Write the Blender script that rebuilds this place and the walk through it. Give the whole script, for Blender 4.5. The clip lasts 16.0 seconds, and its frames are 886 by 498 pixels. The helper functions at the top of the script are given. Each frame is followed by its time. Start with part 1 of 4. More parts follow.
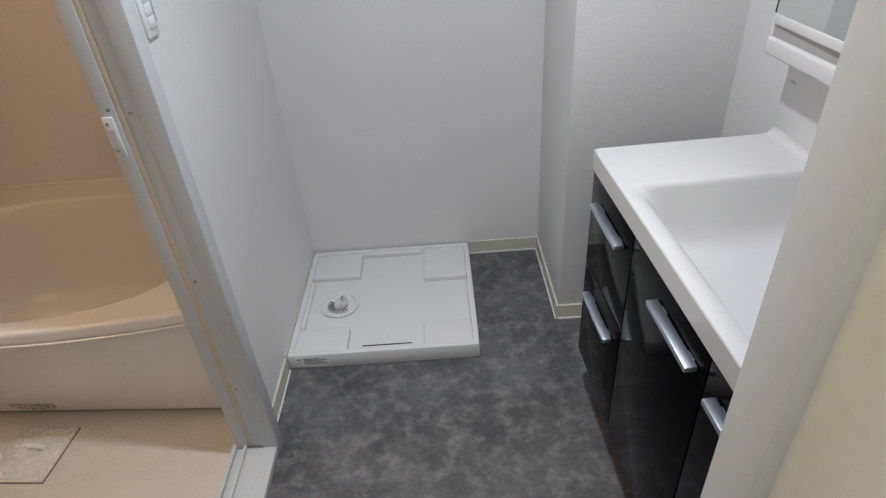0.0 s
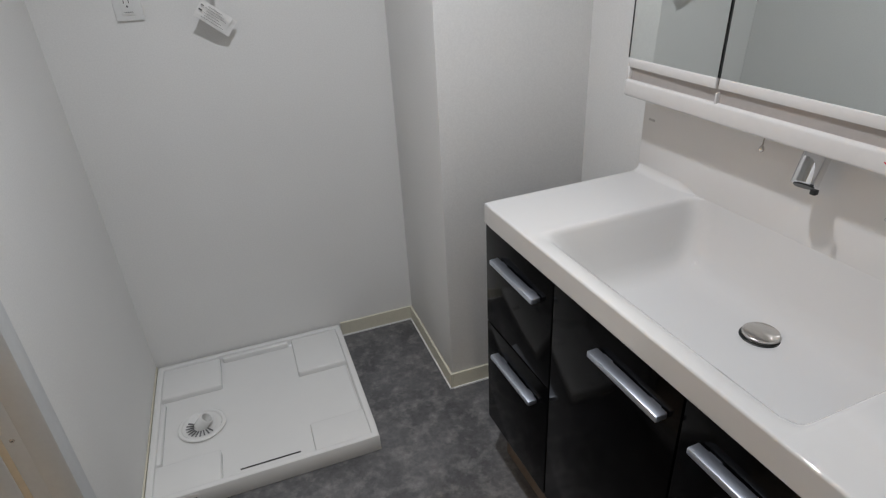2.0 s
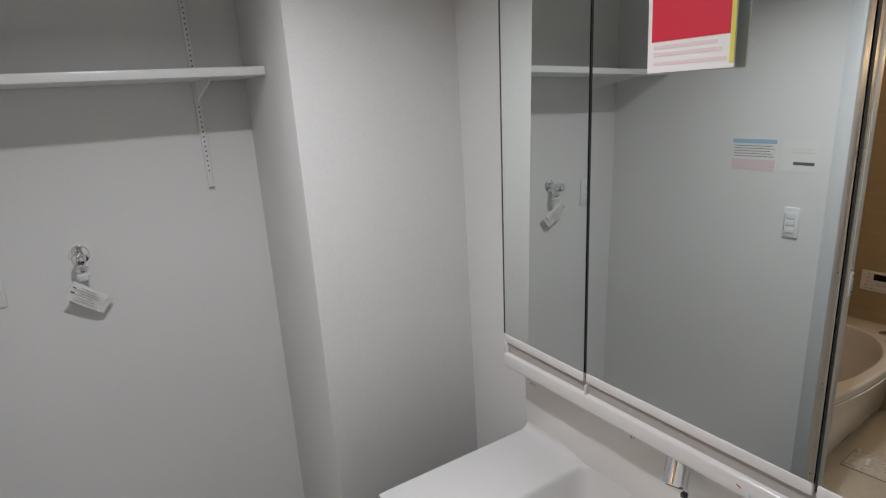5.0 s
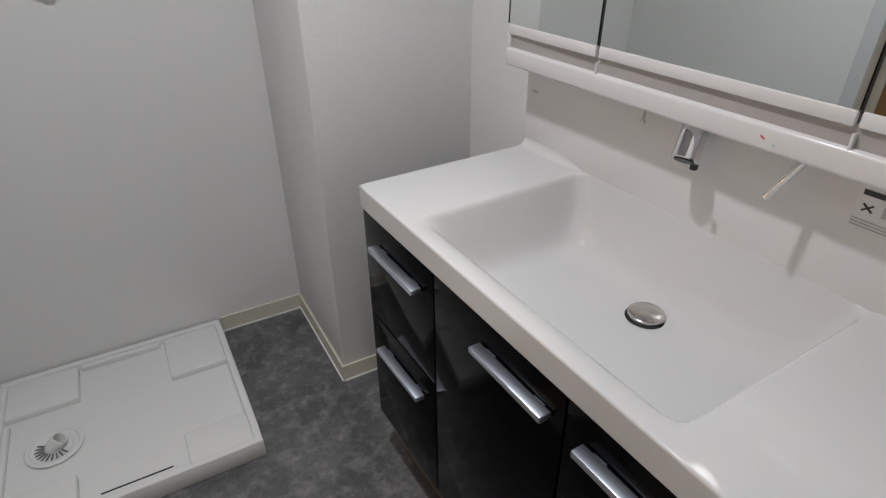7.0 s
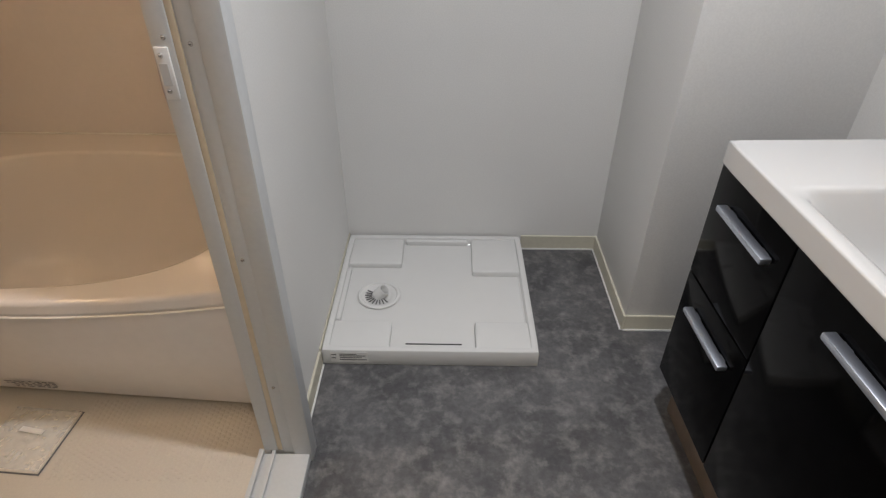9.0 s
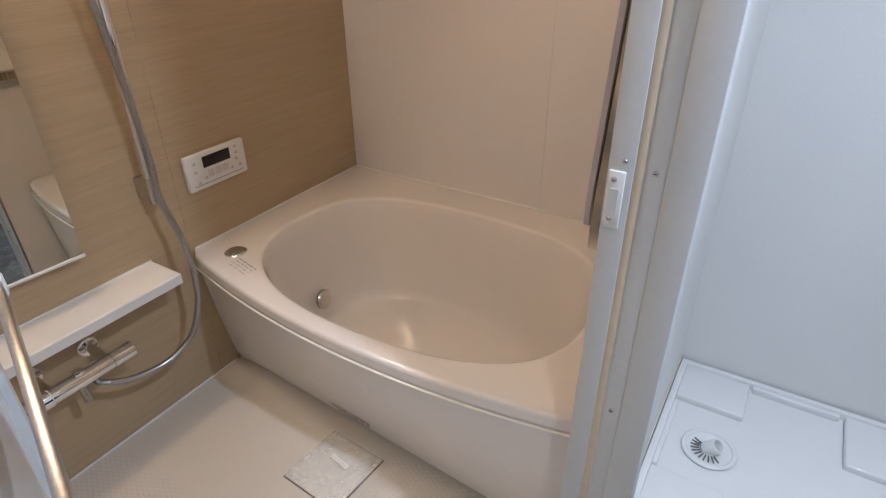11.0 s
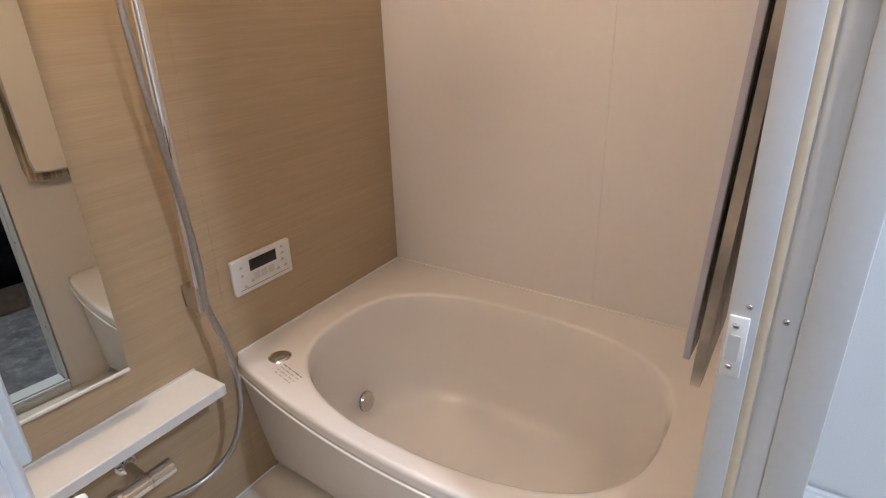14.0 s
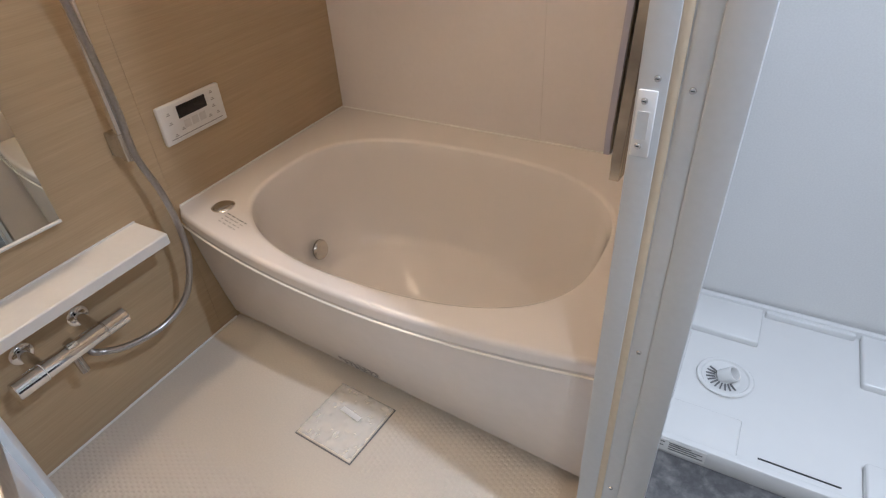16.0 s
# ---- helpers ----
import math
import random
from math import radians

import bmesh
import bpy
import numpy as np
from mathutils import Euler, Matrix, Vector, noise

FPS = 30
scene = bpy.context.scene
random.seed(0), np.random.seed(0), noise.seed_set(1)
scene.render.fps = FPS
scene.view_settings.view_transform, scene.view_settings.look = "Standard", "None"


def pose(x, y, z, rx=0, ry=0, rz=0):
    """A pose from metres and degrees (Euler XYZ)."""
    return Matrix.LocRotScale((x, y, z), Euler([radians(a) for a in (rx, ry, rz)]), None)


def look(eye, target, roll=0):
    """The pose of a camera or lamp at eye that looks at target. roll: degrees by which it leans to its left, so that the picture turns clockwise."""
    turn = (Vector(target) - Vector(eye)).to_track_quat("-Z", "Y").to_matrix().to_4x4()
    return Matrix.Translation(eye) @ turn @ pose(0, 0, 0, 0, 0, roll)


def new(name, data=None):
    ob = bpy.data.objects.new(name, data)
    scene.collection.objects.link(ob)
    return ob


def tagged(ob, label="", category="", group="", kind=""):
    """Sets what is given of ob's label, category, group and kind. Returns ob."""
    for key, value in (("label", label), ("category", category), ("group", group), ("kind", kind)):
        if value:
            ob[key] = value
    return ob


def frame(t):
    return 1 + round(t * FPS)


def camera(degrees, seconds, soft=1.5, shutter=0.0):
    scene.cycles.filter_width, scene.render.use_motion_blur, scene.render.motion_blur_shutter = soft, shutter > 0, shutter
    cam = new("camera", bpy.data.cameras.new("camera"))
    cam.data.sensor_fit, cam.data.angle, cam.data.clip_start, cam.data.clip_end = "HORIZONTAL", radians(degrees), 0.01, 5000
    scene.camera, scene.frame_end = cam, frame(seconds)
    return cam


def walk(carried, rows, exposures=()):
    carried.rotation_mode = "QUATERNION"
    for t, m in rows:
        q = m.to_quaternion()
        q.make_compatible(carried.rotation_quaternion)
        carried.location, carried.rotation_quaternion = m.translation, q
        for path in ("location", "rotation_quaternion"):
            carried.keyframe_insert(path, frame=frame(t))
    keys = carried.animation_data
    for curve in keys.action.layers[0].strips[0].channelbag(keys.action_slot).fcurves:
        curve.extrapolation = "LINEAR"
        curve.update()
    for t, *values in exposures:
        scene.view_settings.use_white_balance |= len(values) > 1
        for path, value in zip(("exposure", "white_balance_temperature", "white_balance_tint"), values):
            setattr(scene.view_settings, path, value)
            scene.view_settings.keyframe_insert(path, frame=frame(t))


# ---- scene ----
cam = camera(74.7, 16.0, soft=1.25)
PATH = [
    (0, (0.598, -2.11, 1.464), (0.573, -0.457, 0.339), -4.5),
    (0.5, (0.532, -1.994, 1.416), (0.681, -0.308, 0.351), -4.7),
    (1, (0.513, -1.964, 1.381), (0.798, -0.274, 0.35), -5.3),
    (1.5, (0.479, -1.949, 1.364), (0.92, -0.269, 0.374), -4.4),
    (2, (0.468, -1.952, 1.392), (1.037, -0.282, 0.449), -3.2),
    (2.5, (0.494, -1.933, 1.479), (1.152, -0.264, 0.595), -3.2),
    (3, (0.516, -1.92, 1.561), (1.276, -0.232, 0.806), -3.1),
    (3.5, (0.532, -1.897, 1.649), (1.397, -0.216, 0.993), -3.7),
    (3.7, (0.506, -1.882, 1.686), (1.432, -0.22, 1.068), -3.6),
    (4.75, (0.548, -1.878, 1.728), (1.492, -0.228, 1.25), -3.6),
    (5.8, (0.583, -1.889, 1.561), (1.497, -0.27, 0.823), -3.2),
    (6, (0.579, -1.88, 1.53), (1.478, -0.273, 0.75), -2.7),
    (6.5, (0.58, -1.867, 1.447), (1.438, -0.315, 0.523), -1.8),
    (7, (0.579, -1.874, 1.356), (1.407, -0.373, 0.326), -0.6),
    (7.5, (0.578, -1.871, 1.317), (1.361, -0.383, 0.234), 0.3),
    (8, (0.557, -1.887, 1.319), (1.143, -0.304, 0.246), -0.7),
    (8.5, (0.497, -1.959, 1.346), (0.815, -0.357, 0.192), -0.2),
    (9, (0.389, -1.913, 1.345), (0.376, -0.282, 0.189), 0.4),
    (9.5, (0.312, -1.825, 1.33), (-0.066, -0.221, 0.196), 1.2),
    (9.7, (0.261, -1.799, 1.319), (-0.233, -0.22, 0.195), 0.7),
    (11.8, (0.015, -1.694, 1.495), (-0.978, -0.193, 0.625), 0.0),
    (12, (-0.016, -1.677, 1.539), (-1.024, -0.161, 0.713), -0.1),
    (12.5, (0.003, -1.62, 1.634), (-1.09, -0.099, 0.933), -2.1),
    (13, (0.011, -1.615, 1.668), (-1.092, -0.091, 0.988), -2.9),
    (13.5, (-0.026, -1.702, 1.58), (-1.041, -0.128, 0.879), -0.8),
    (14, (-0.03, -1.689, 1.437), (-1.039, -0.157, 0.64), -1.8),
    (14.5, (-0.04, -1.658, 1.346), (-1.029, -0.192, 0.412), -3.1),
    (15, (-0.032, -1.662, 1.336), (-0.978, -0.264, 0.263), -2.9),
    (15.5, (-0.017, -1.666, 1.338), (-0.911, -0.286, 0.199), -2.7),
    (16, (0.052, -1.674, 1.336), (-0.781, -0.289, 0.158), -3.8),
]
walk(cam, [(t, look(eye, target, roll)) for t, eye, target, roll in PATH],
     exposures=((0.0, -0.06, 6000, 8), (0.5, -0.18, 6100, 8), (1.0, -0.14, 6150, 8), (3.5, -0.54, 6450, 10), (5.8, -0.54, 6350, 10), (7.0, -0.36, 6350, 10), (8.0, -0.06, 6350, 10), (8.5, -0.04, 6350, 10), (9.0, -0.06, 6450, 10),
                (9.7, -0.04, 6150, 10), (11.7, 0.54, 5260, 9), (13.0, 0.56, 5260, 9), (14.0, 0.56, 5320, 9), (14.6, 0.47, 5350, 9), (16.0, 0.42, 5420, 9)))


# ---- light and exposure ----
world = bpy.data.worlds.new("world")
scene.world = world
world.use_nodes = True
world.node_tree.nodes["Background"].inputs[0].default_value = (0.8, 0.85, 0.9, 1)
world.node_tree.nodes["Background"].inputs[1].default_value = 0.02


def disk_lamp(name, place, size, watts, colour, spread=180):
    data = bpy.data.lights.new(name, "AREA")
    data.shape, data.size, data.energy, data.color, data.spread = "DISK", size, watts, colour, radians(spread)
    lamp = new(name, data)
    lamp.location = place
    return lamp


LAMP = (0.65, -1.12, 2.262)
BATH_LAMP = (-1.25, -1.22, 1.97)
HALL_LAMP = (0.60, -2.21, 2.262)
disk_lamp("washroom_lamp", LAMP, 0.075, 12.6, (0.97, 0.968, 1.0), 146)
disk_lamp("hall_lamp", HALL_LAMP, 0.09, 7.0, (1.0, 0.88, 0.72))

# ---- materials ----


def material(name, colour, rough=0.5, metal=0.0, grain=0.0, grain_scale=60.0, stretch=(1, 1, 1), bump=0.0, bump_scale=300.0,
             second=None, mix_scale=3.0, coat=0.0, ior=1.5, rough_var=0.0):
    m = bpy.data.materials.new(name)
    m.use_nodes = True
    nodes, links = m.node_tree.nodes, m.node_tree.links
    b = nodes["Principled BSDF"]
    b.inputs["Base Color"].default_value = (*colour, 1)
    b.inputs["Roughness"].default_value = rough
    b.inputs["Metallic"].default_value = metal
    b.inputs["Coat Weight"].default_value = coat
    b.inputs["Coat Roughness"].default_value = 0.03
    b.inputs["IOR"].default_value = ior
    coord = nodes.new("ShaderNodeTexCoord")
    place = nodes.new("ShaderNodeMapping")
    place.inputs["Scale"].default_value = stretch
    links.new(coord.outputs["Object"], place.inputs["Vector"])

    def noise_at(scale, detail=4.0):
        n = nodes.new("ShaderNodeTexNoise")
        n.inputs["Scale"].default_value, n.inputs["Detail"].default_value = scale, detail
        links.new(place.outputs["Vector"], n.inputs["Vector"])
        return n

    out = None
    if second or grain:
        ramp = nodes.new("ShaderNodeValToRGB")
        other = second or colour
        ramp.color_ramp.elements[0].position, ramp.color_ramp.elements[1].position = 0.35, 0.68
        ramp.color_ramp.elements[0].color = (*colour, 1)
        ramp.color_ramp.elements[1].color = (*other, 1)
        links.new(noise_at(mix_scale, 6.0).outputs["Fac"], ramp.inputs["Fac"])
        out = ramp.outputs["Color"]
        if grain:
            fine = nodes.new("ShaderNodeMapRange")
            fine.inputs["From Min"].default_value, fine.inputs["From Max"].default_value = 0.3, 0.7
            fine.inputs["To Min"].default_value, fine.inputs["To Max"].default_value = 1.0 - grain, 1.0 + grain
            links.new(noise_at(grain_scale).outputs["Fac"], fine.inputs["Value"])
            mul = nodes.new("ShaderNodeVectorMath")
            mul.operation = "SCALE"
            links.new(out, mul.inputs[0])
            links.new(fine.outputs["Result"], mul.inputs["Scale"])
            out = mul.outputs["Vector"]
        links.new(out, b.inputs["Base Color"])
    if rough_var:
        rr = nodes.new("ShaderNodeMapRange")
        rr.inputs["To Min"].default_value, rr.inputs["To Max"].default_value = max(0.02, rough - rough_var), rough + rough_var
        links.new(noise_at(9.0).outputs["Fac"], rr.inputs["Value"])
        links.new(rr.outputs["Result"], b.inputs["Roughness"])
    if bump:
        bn = nodes.new("ShaderNodeBump")
        bn.inputs["Strength"].default_value, bn.inputs["Distance"].default_value = bump, 0.001
        links.new(noise_at(bump_scale, 3.0).outputs["Fac"], bn.inputs["Height"])
        links.new(bn.outputs["Normal"], b.inputs["Normal"])
    return m


def glowing(name, colour, strength):
    m = bpy.data.materials.new(name)
    m.use_nodes = True
    b = m.node_tree.nodes["Principled BSDF"]
    b.inputs["Base Color"].default_value = (0.9, 0.88, 0.84, 1)
    b.inputs["Emission Color"].default_value = (*colour, 1)
    b.inputs["Emission Strength"].default_value = strength
    return m


PAPER_WALL = material("white_wallpaper", (0.76, 0.755, 0.74), 0.75, grain=0.03, grain_scale=220, bump=0.16, bump_scale=420, second=(0.79, 0.785, 0.77), mix_scale=2)
CEILING = material("ceiling_paper", (0.78, 0.775, 0.76), 0.85, grain=0.03, grain_scale=200, bump=0.3)
VINYL = material("slate_vinyl", (0.05, 0.05, 0.053), 0.42, bump=0.25, bump_scale=160, rough_var=0.08)


def mottle(m, dark, mid, pale):
    """Cloudy slate print: broad clouds, torn pale patches and fine specks."""
    nodes, links = m.node_tree.nodes, m.node_tree.links
    coord = nodes.new("ShaderNodeTexCoord")

    def cloud(scale, detail, rough, twist):
        n = nodes.new("ShaderNodeTexNoise")
        for key, value in (("Scale", scale), ("Detail", detail), ("Roughness", rough), ("Distortion", twist)):
            n.inputs[key].default_value = value
        links.new(coord.outputs["Object"], n.inputs["Vector"])
        return n.outputs["Fac"]

    def ramp(fac, a, b, ca, cb):
        r = nodes.new("ShaderNodeValToRGB")
        r.color_ramp.elements[0].position, r.color_ramp.elements[1].position = a, b
        r.color_ramp.elements[0].color, r.color_ramp.elements[1].color = (*ca, 1), (*cb, 1)
        links.new(fac, r.inputs["Fac"])
        return r.outputs["Color"]

    def blend(fac, a, b):
        x = nodes.new("ShaderNodeMix")
        x.data_type = "RGBA"
        links.new(fac, x.inputs[0])
        links.new(a, x.inputs[6])
        links.new(b, x.inputs[7])
        return x.outputs[2]

    base = ramp(cloud(5.0, 5, 0.6, 0.4), 0.36, 0.64, dark, mid)
    patch = ramp(cloud(17.0, 7, 0.62, 0.12), 0.48, 0.66, (0, 0, 0), (0.72, 0.72, 0.72))
    speck = ramp(cloud(55.0, 4, 0.6, 0.3), 0.38, 0.64, (0.82, 0.82, 0.83), (1.13, 1.13, 1.12))
    flat = nodes.new("ShaderNodeRGB")
    flat.outputs[0].default_value = (*pale, 1)
    colour = blend(patch, base, flat.outputs[0])
    mul = nodes.new("ShaderNodeMix")
    mul.data_type, mul.blend_type = "RGBA", "MULTIPLY"
    mul.inputs[0].default_value = 1.0
    links.new(colour, mul.inputs[6])
    links.new(speck, mul.inputs[7])
    links.new(mul.outputs[2], nodes["Principled BSDF"].inputs["Base Color"])


mottle(VINYL, (0.078, 0.078, 0.083), (0.142, 0.141, 0.145), (0.250, 0.245, 0.242))
SKIRT = material("cream_skirting", (0.66, 0.63, 0.52), 0.5, grain=0.03, grain_scale=80)
SKIRT_CAULK = material("white_caulk", (0.82, 0.82, 0.80), 0.5)
PAN = material("pan_plastic", (0.75, 0.75, 0.74), 0.20, grain=0.006, grain_scale=20, rough_var=0.015)
GLOSS = material("artificial_marble", (0.65, 0.647, 0.643), 0.045, coat=0.4)
SPLASH = material("splash_panel", (0.71, 0.70, 0.69), 0.18, coat=0.3)
BLACK = material("black_lacquer", (0.0018, 0.0018, 0.0022), 0.10, grain=0.1, grain_scale=30, ior=1.17)
CARCASS = material("cabinet_board", (0.006, 0.006, 0.0065), 0.4, grain=0.1)
KICK = material("kick_board", (0.17, 0.13, 0.10), 0.4, grain=0.15, grain_scale=25)
ALU = material("satin_aluminium", (0.64, 0.68, 0.76), 0.40, 1.0, grain=0.05, grain_scale=90, stretch=(1, 0.05, 1))
CHROME = material("chrome", (0.82, 0.82, 0.83), 0.07, 1.0)
STEEL = material("brushed_steel", (0.62, 0.60, 0.57), 0.22, 1.0, grain=0.05, grain_scale=120)
HOSE = material("metal_hose", (0.45, 0.45, 0.46), 0.30, 1.0, grain=0.1, grain_scale=200)
BATHMIRROR = material("bath_mirror_glass", (0.64, 0.635, 0.57), 0.005, 1.0)
MIRROR = material("mirror_glass", (0.80, 0.835, 0.82), 0.005, 1.0)
DARKEDGE = material("dark_gap", (0.02, 0.022, 0.022), 0.4)
WHITEPLASTIC = material("white_plastic", (0.80, 0.80, 0.79), 0.3, grain=0.015)
TRAY = material("tray_plastic", (0.70, 0.688, 0.68), 0.22, grain=0.015)
# shade inside the recess is put into this darker tone of the white tray
TRAYSHADE = material("tray_recess_shade", (0.40, 0.375, 0.36), 0.35, grain=0.03)
FRAME = material("frame_aluminium_white", (0.61, 0.625, 0.63), 0.42, grain=0.02, grain_scale=90)
GASKET = material("beige_gasket", (0.68, 0.58, 0.43), 0.55, grain=0.04)
DOORWOOD = material("door_jamb_cream", (0.74, 0.72, 0.64), 0.45, grain=0.03, grain_scale=60)
TUB = material("tub_acrylic", (0.82, 0.793, 0.775), 0.05, coat=0.5)
APRON = material("apron_acrylic", (0.81, 0.782, 0.765), 0.16, grain=0.015, grain_scale=30)
BATHFLOOR = material("bath_floor", (0.66, 0.61, 0.53), 0.35, grain=0.04, grain_scale=180, bump=0.4, bump_scale=500, rough_var=0.1)
DOTS = material("floor_studs", (0.66, 0.61, 0.53), 0.32)
PANELWHITE = material("white_panel", (0.77, 0.738, 0.733), 0.10, grain=0.01, coat=0.4, bump=0.03, bump_scale=6)
PANELWOOD = material("wood_panel", (0.45, 0.346, 0.214), 0.36, grain=0.06, grain_scale=9, stretch=(1, 1.0, 40), second=(0.49, 0.379, 0.237), mix_scale=1.6, bump=0.05, bump_scale=14)
PAPER = material("paper", (0.80, 0.79, 0.77), 0.7)
PALEINK = material("pale_grey_ink", (0.42, 0.41, 0.40), 0.6)
BEAD = material("bright_bead", (0.86, 0.84, 0.80), 0.15, coat=0.4)
INK = material("grey_ink", (0.14, 0.14, 0.145), 0.6)
BLACKINK = material("black_ink", (0.03, 0.03, 0.03), 0.5)
BLUE = material("blue_print", (0.36, 0.52, 0.66), 0.5)
PINK = material("pink_print", (0.76, 0.62, 0.64), 0.5)
RED = material("red_print", (0.62, 0.02, 0.05), 0.5)
YELLOW = material("yellow_print", (0.70, 0.62, 0.10), 0.5)
SCREEN = material("dark_screen", (0.012, 0.010, 0.014), 0.12)
LIDFOAM = material("lid_edge", (0.46, 0.43, 0.47), 0.4, grain=0.03)
# film reflections coloured in as tan streaks, shade behind the lids as the dark
LIDGLINT = material("lid_wrap_glints", (0.13, 0.105, 0.078), 0.22, grain=0.35, grain_scale=9, stretch=(1, 9, 1), second=(0.55, 0.47, 0.35), mix_scale=4, bump=0.6, bump_scale=30)
GLOBE = glowing("lamp_globe", (1.0, 0.698, 0.408), 86.0)
LED = glowing("lamp_diffuser", (1.0, 0.96, 0.90), 8.0)
FILM = bpy.data.materials.new("clear_film")
FILM.use_nodes = True
FILM_SHADER = FILM.node_tree.nodes["Principled BSDF"]
FILM_SHADER.inputs["Base Color"].default_value = (0.98, 0.97, 0.95, 1)
FILM_SHADER.inputs["Roughness"].default_value = 0.08
FILM_SHADER.inputs["Alpha"].default_value = 0.30
FILM_SHADER.inputs["IOR"].default_value = 2.0

# ---- mesh helpers ----


def to_mesh(name, bm, mat, smooth=None):
    me = bpy.data.meshes.new(name)
    bmesh.ops.recalc_face_normals(bm, faces=bm.faces)
    bm.to_mesh(me)
    bm.free()
    me.materials.append(mat)
    if smooth is not None:
        me.polygons.foreach_set("use_smooth", [True] * len(me.polygons))
        me.set_sharp_from_angle(angle=radians(smooth))
    return me


def structure(name, bm, mat, label, category, smooth=None):
    return tagged(new(name, to_mesh(name, bm, mat, smooth)), label, category, kind="structure")


def thing(name, label, category, at=(0, 0, 0), group=""):
    ob = new(name)
    ob.location = at
    ob.empty_display_size = 0.05
    return tagged(ob, label, category, group)


def part(name, bm, mat, parent, label="", smooth=35, at=None):
    ob = new(name, to_mesh(name, bm, mat, smooth))
    ob.parent = parent
    if at:
        ob.location = at
    else:
        here, up = Vector(), parent
        while up:
            here += up.location
            up = up.parent
        ob.location = -here
    return tagged(ob, label)


def solid(name, bm, mat, label, category, group="", smooth=35):
    return tagged(new(name, to_mesh(name, bm, mat, smooth)), label, category, group)


def box(x0, x1, y0, y1, z0, z1, bevel=0.0, seg=2, bm=None):
    target = bm or bmesh.new()
    tmp = bmesh.new()
    bmesh.ops.create_cube(tmp, size=1.0)
    for v in tmp.verts:
        v.co = Vector((x0 + (v.co.x + 0.5) * (x1 - x0), y0 + (v.co.y + 0.5) * (y1 - y0), z0 + (v.co.z + 0.5) * (z1 - z0)))
    if bevel:
        bmesh.ops.bevel(tmp, geom=list(tmp.edges), offset=bevel, segments=seg, affect="EDGES", profile=0.5)
    return merge(target, tmp)


def merge(bm, tmp):
    made = {}
    for v in tmp.verts:
        made[v] = bm.verts.new(v.co)
    for f in tmp.faces:
        try:
            bm.faces.new([made[v] for v in f.verts])
        except ValueError:
            pass
    tmp.free()
    return bm


def turned(bm, m):
    bmesh.ops.transform(bm, matrix=m, verts=list(bm.verts))
    return bm


def lathe(profile, axis_pose, n=32, bm=None):
    """Turn (radius, height) pairs about the pose's z axis."""
    target = bm or bmesh.new()
    rings = []
    for r, h in profile:
        if r < 1e-5:
            rings.append([target.verts.new(axis_pose @ Vector((0, 0, h)))])
        else:
            rings.append([target.verts.new(axis_pose @ Vector((r * math.cos(2 * math.pi * k / n), r * math.sin(2 * math.pi * k / n), h))) for k in range(n)])
    for a, b in zip(rings, rings[1:]):
        for k in range(n):
            q = [a[k % len(a)], a[(k + 1) % len(a)], b[(k + 1) % len(b)], b[k % len(b)]]
            q = list(dict.fromkeys(q))
            if len(q) > 2:
                target.faces.new(q)
    return target


def along(a, b):
    """A pose at a whose z axis points to b."""
    d = Vector(b) - Vector(a)
    return Matrix.Translation(a) @ d.to_track_quat("Z", "Y").to_matrix().to_4x4()


def rod(a, b, r, n=20, chamfer=0.001, bm=None):
    h = (Vector(b) - Vector(a)).length
    return lathe([(0, 0), (r - chamfer, 0), (r, chamfer), (r, h - chamfer), (r - chamfer, h), (0, h)], along(a, b), n, bm)


def smooth_path(points, steps=12):
    pts = [Vector(p) for p in points]
    pts = [pts[0] * 2 - pts[1]] + pts + [pts[-1] * 2 - pts[-2]]
    out = []
    for i in range(1, len(pts) - 2):
        p0, p1, p2, p3 = pts[i - 1:i + 3]
        for s in range(steps):
            t = s / steps
            out.append(0.5 * ((2 * p1) + (p2 - p0) * t + (2 * p0 - 5 * p1 + 4 * p2 - p3) * t * t + (3 * p1 - p0 - 3 * p2 + p3) * t ** 3))
    out.append(pts[-2])
    return out


def tube(points, r, n=14, ribs=0.0, bm=None):
    target = bm or bmesh.new()
    rings = []
    for i, p in enumerate(points):
        d = (points[min(i + 1, len(points) - 1)] - points[max(i - 1, 0)]).normalized()
        m = Matrix.Translation(p) @ d.to_track_quat("Z", "Y").to_matrix().to_4x4()
        rr = r * (1 - ribs * (i % 2))
        rings.append([target.verts.new(m @ Vector((rr * math.cos(2 * math.pi * k / n), rr * math.sin(2 * math.pi * k / n), 0))) for k in range(n)])
    for a, b in zip(rings, rings[1:]):
        best = min(range(n), key=lambda s: sum((a[k].co - b[(k + s) % n].co).length for k in range(0, n, 3)))
        for k in range(n):
            target.faces.new([a[k], a[(k + 1) % n], b[(k + 1 + best) % n], b[(k + best) % n]])
    target.faces.new(rings[0])
    target.faces.new(rings[-1])
    return target


def flat_quad(corners, bm=None):
    target = bm or bmesh.new()
    target.faces.new([target.verts.new(c) for c in corners])
    return target


def loops(rings, close_last=True, close_first=False, bm=None):
    target = bm or bmesh.new()
    made = [[target.verts.new(p) for p in ring] for ring in rings]
    for a, b in zip(made, made[1:]):
        n = len(a)
        for k in range(n):
            target.faces.new([a[k], a[(k + 1) % n], b[(k + 1) % n], b[k]])
    if close_last:
        target.faces.new(made[-1])
    if close_first:
        target.faces.new(made[0])
    return target


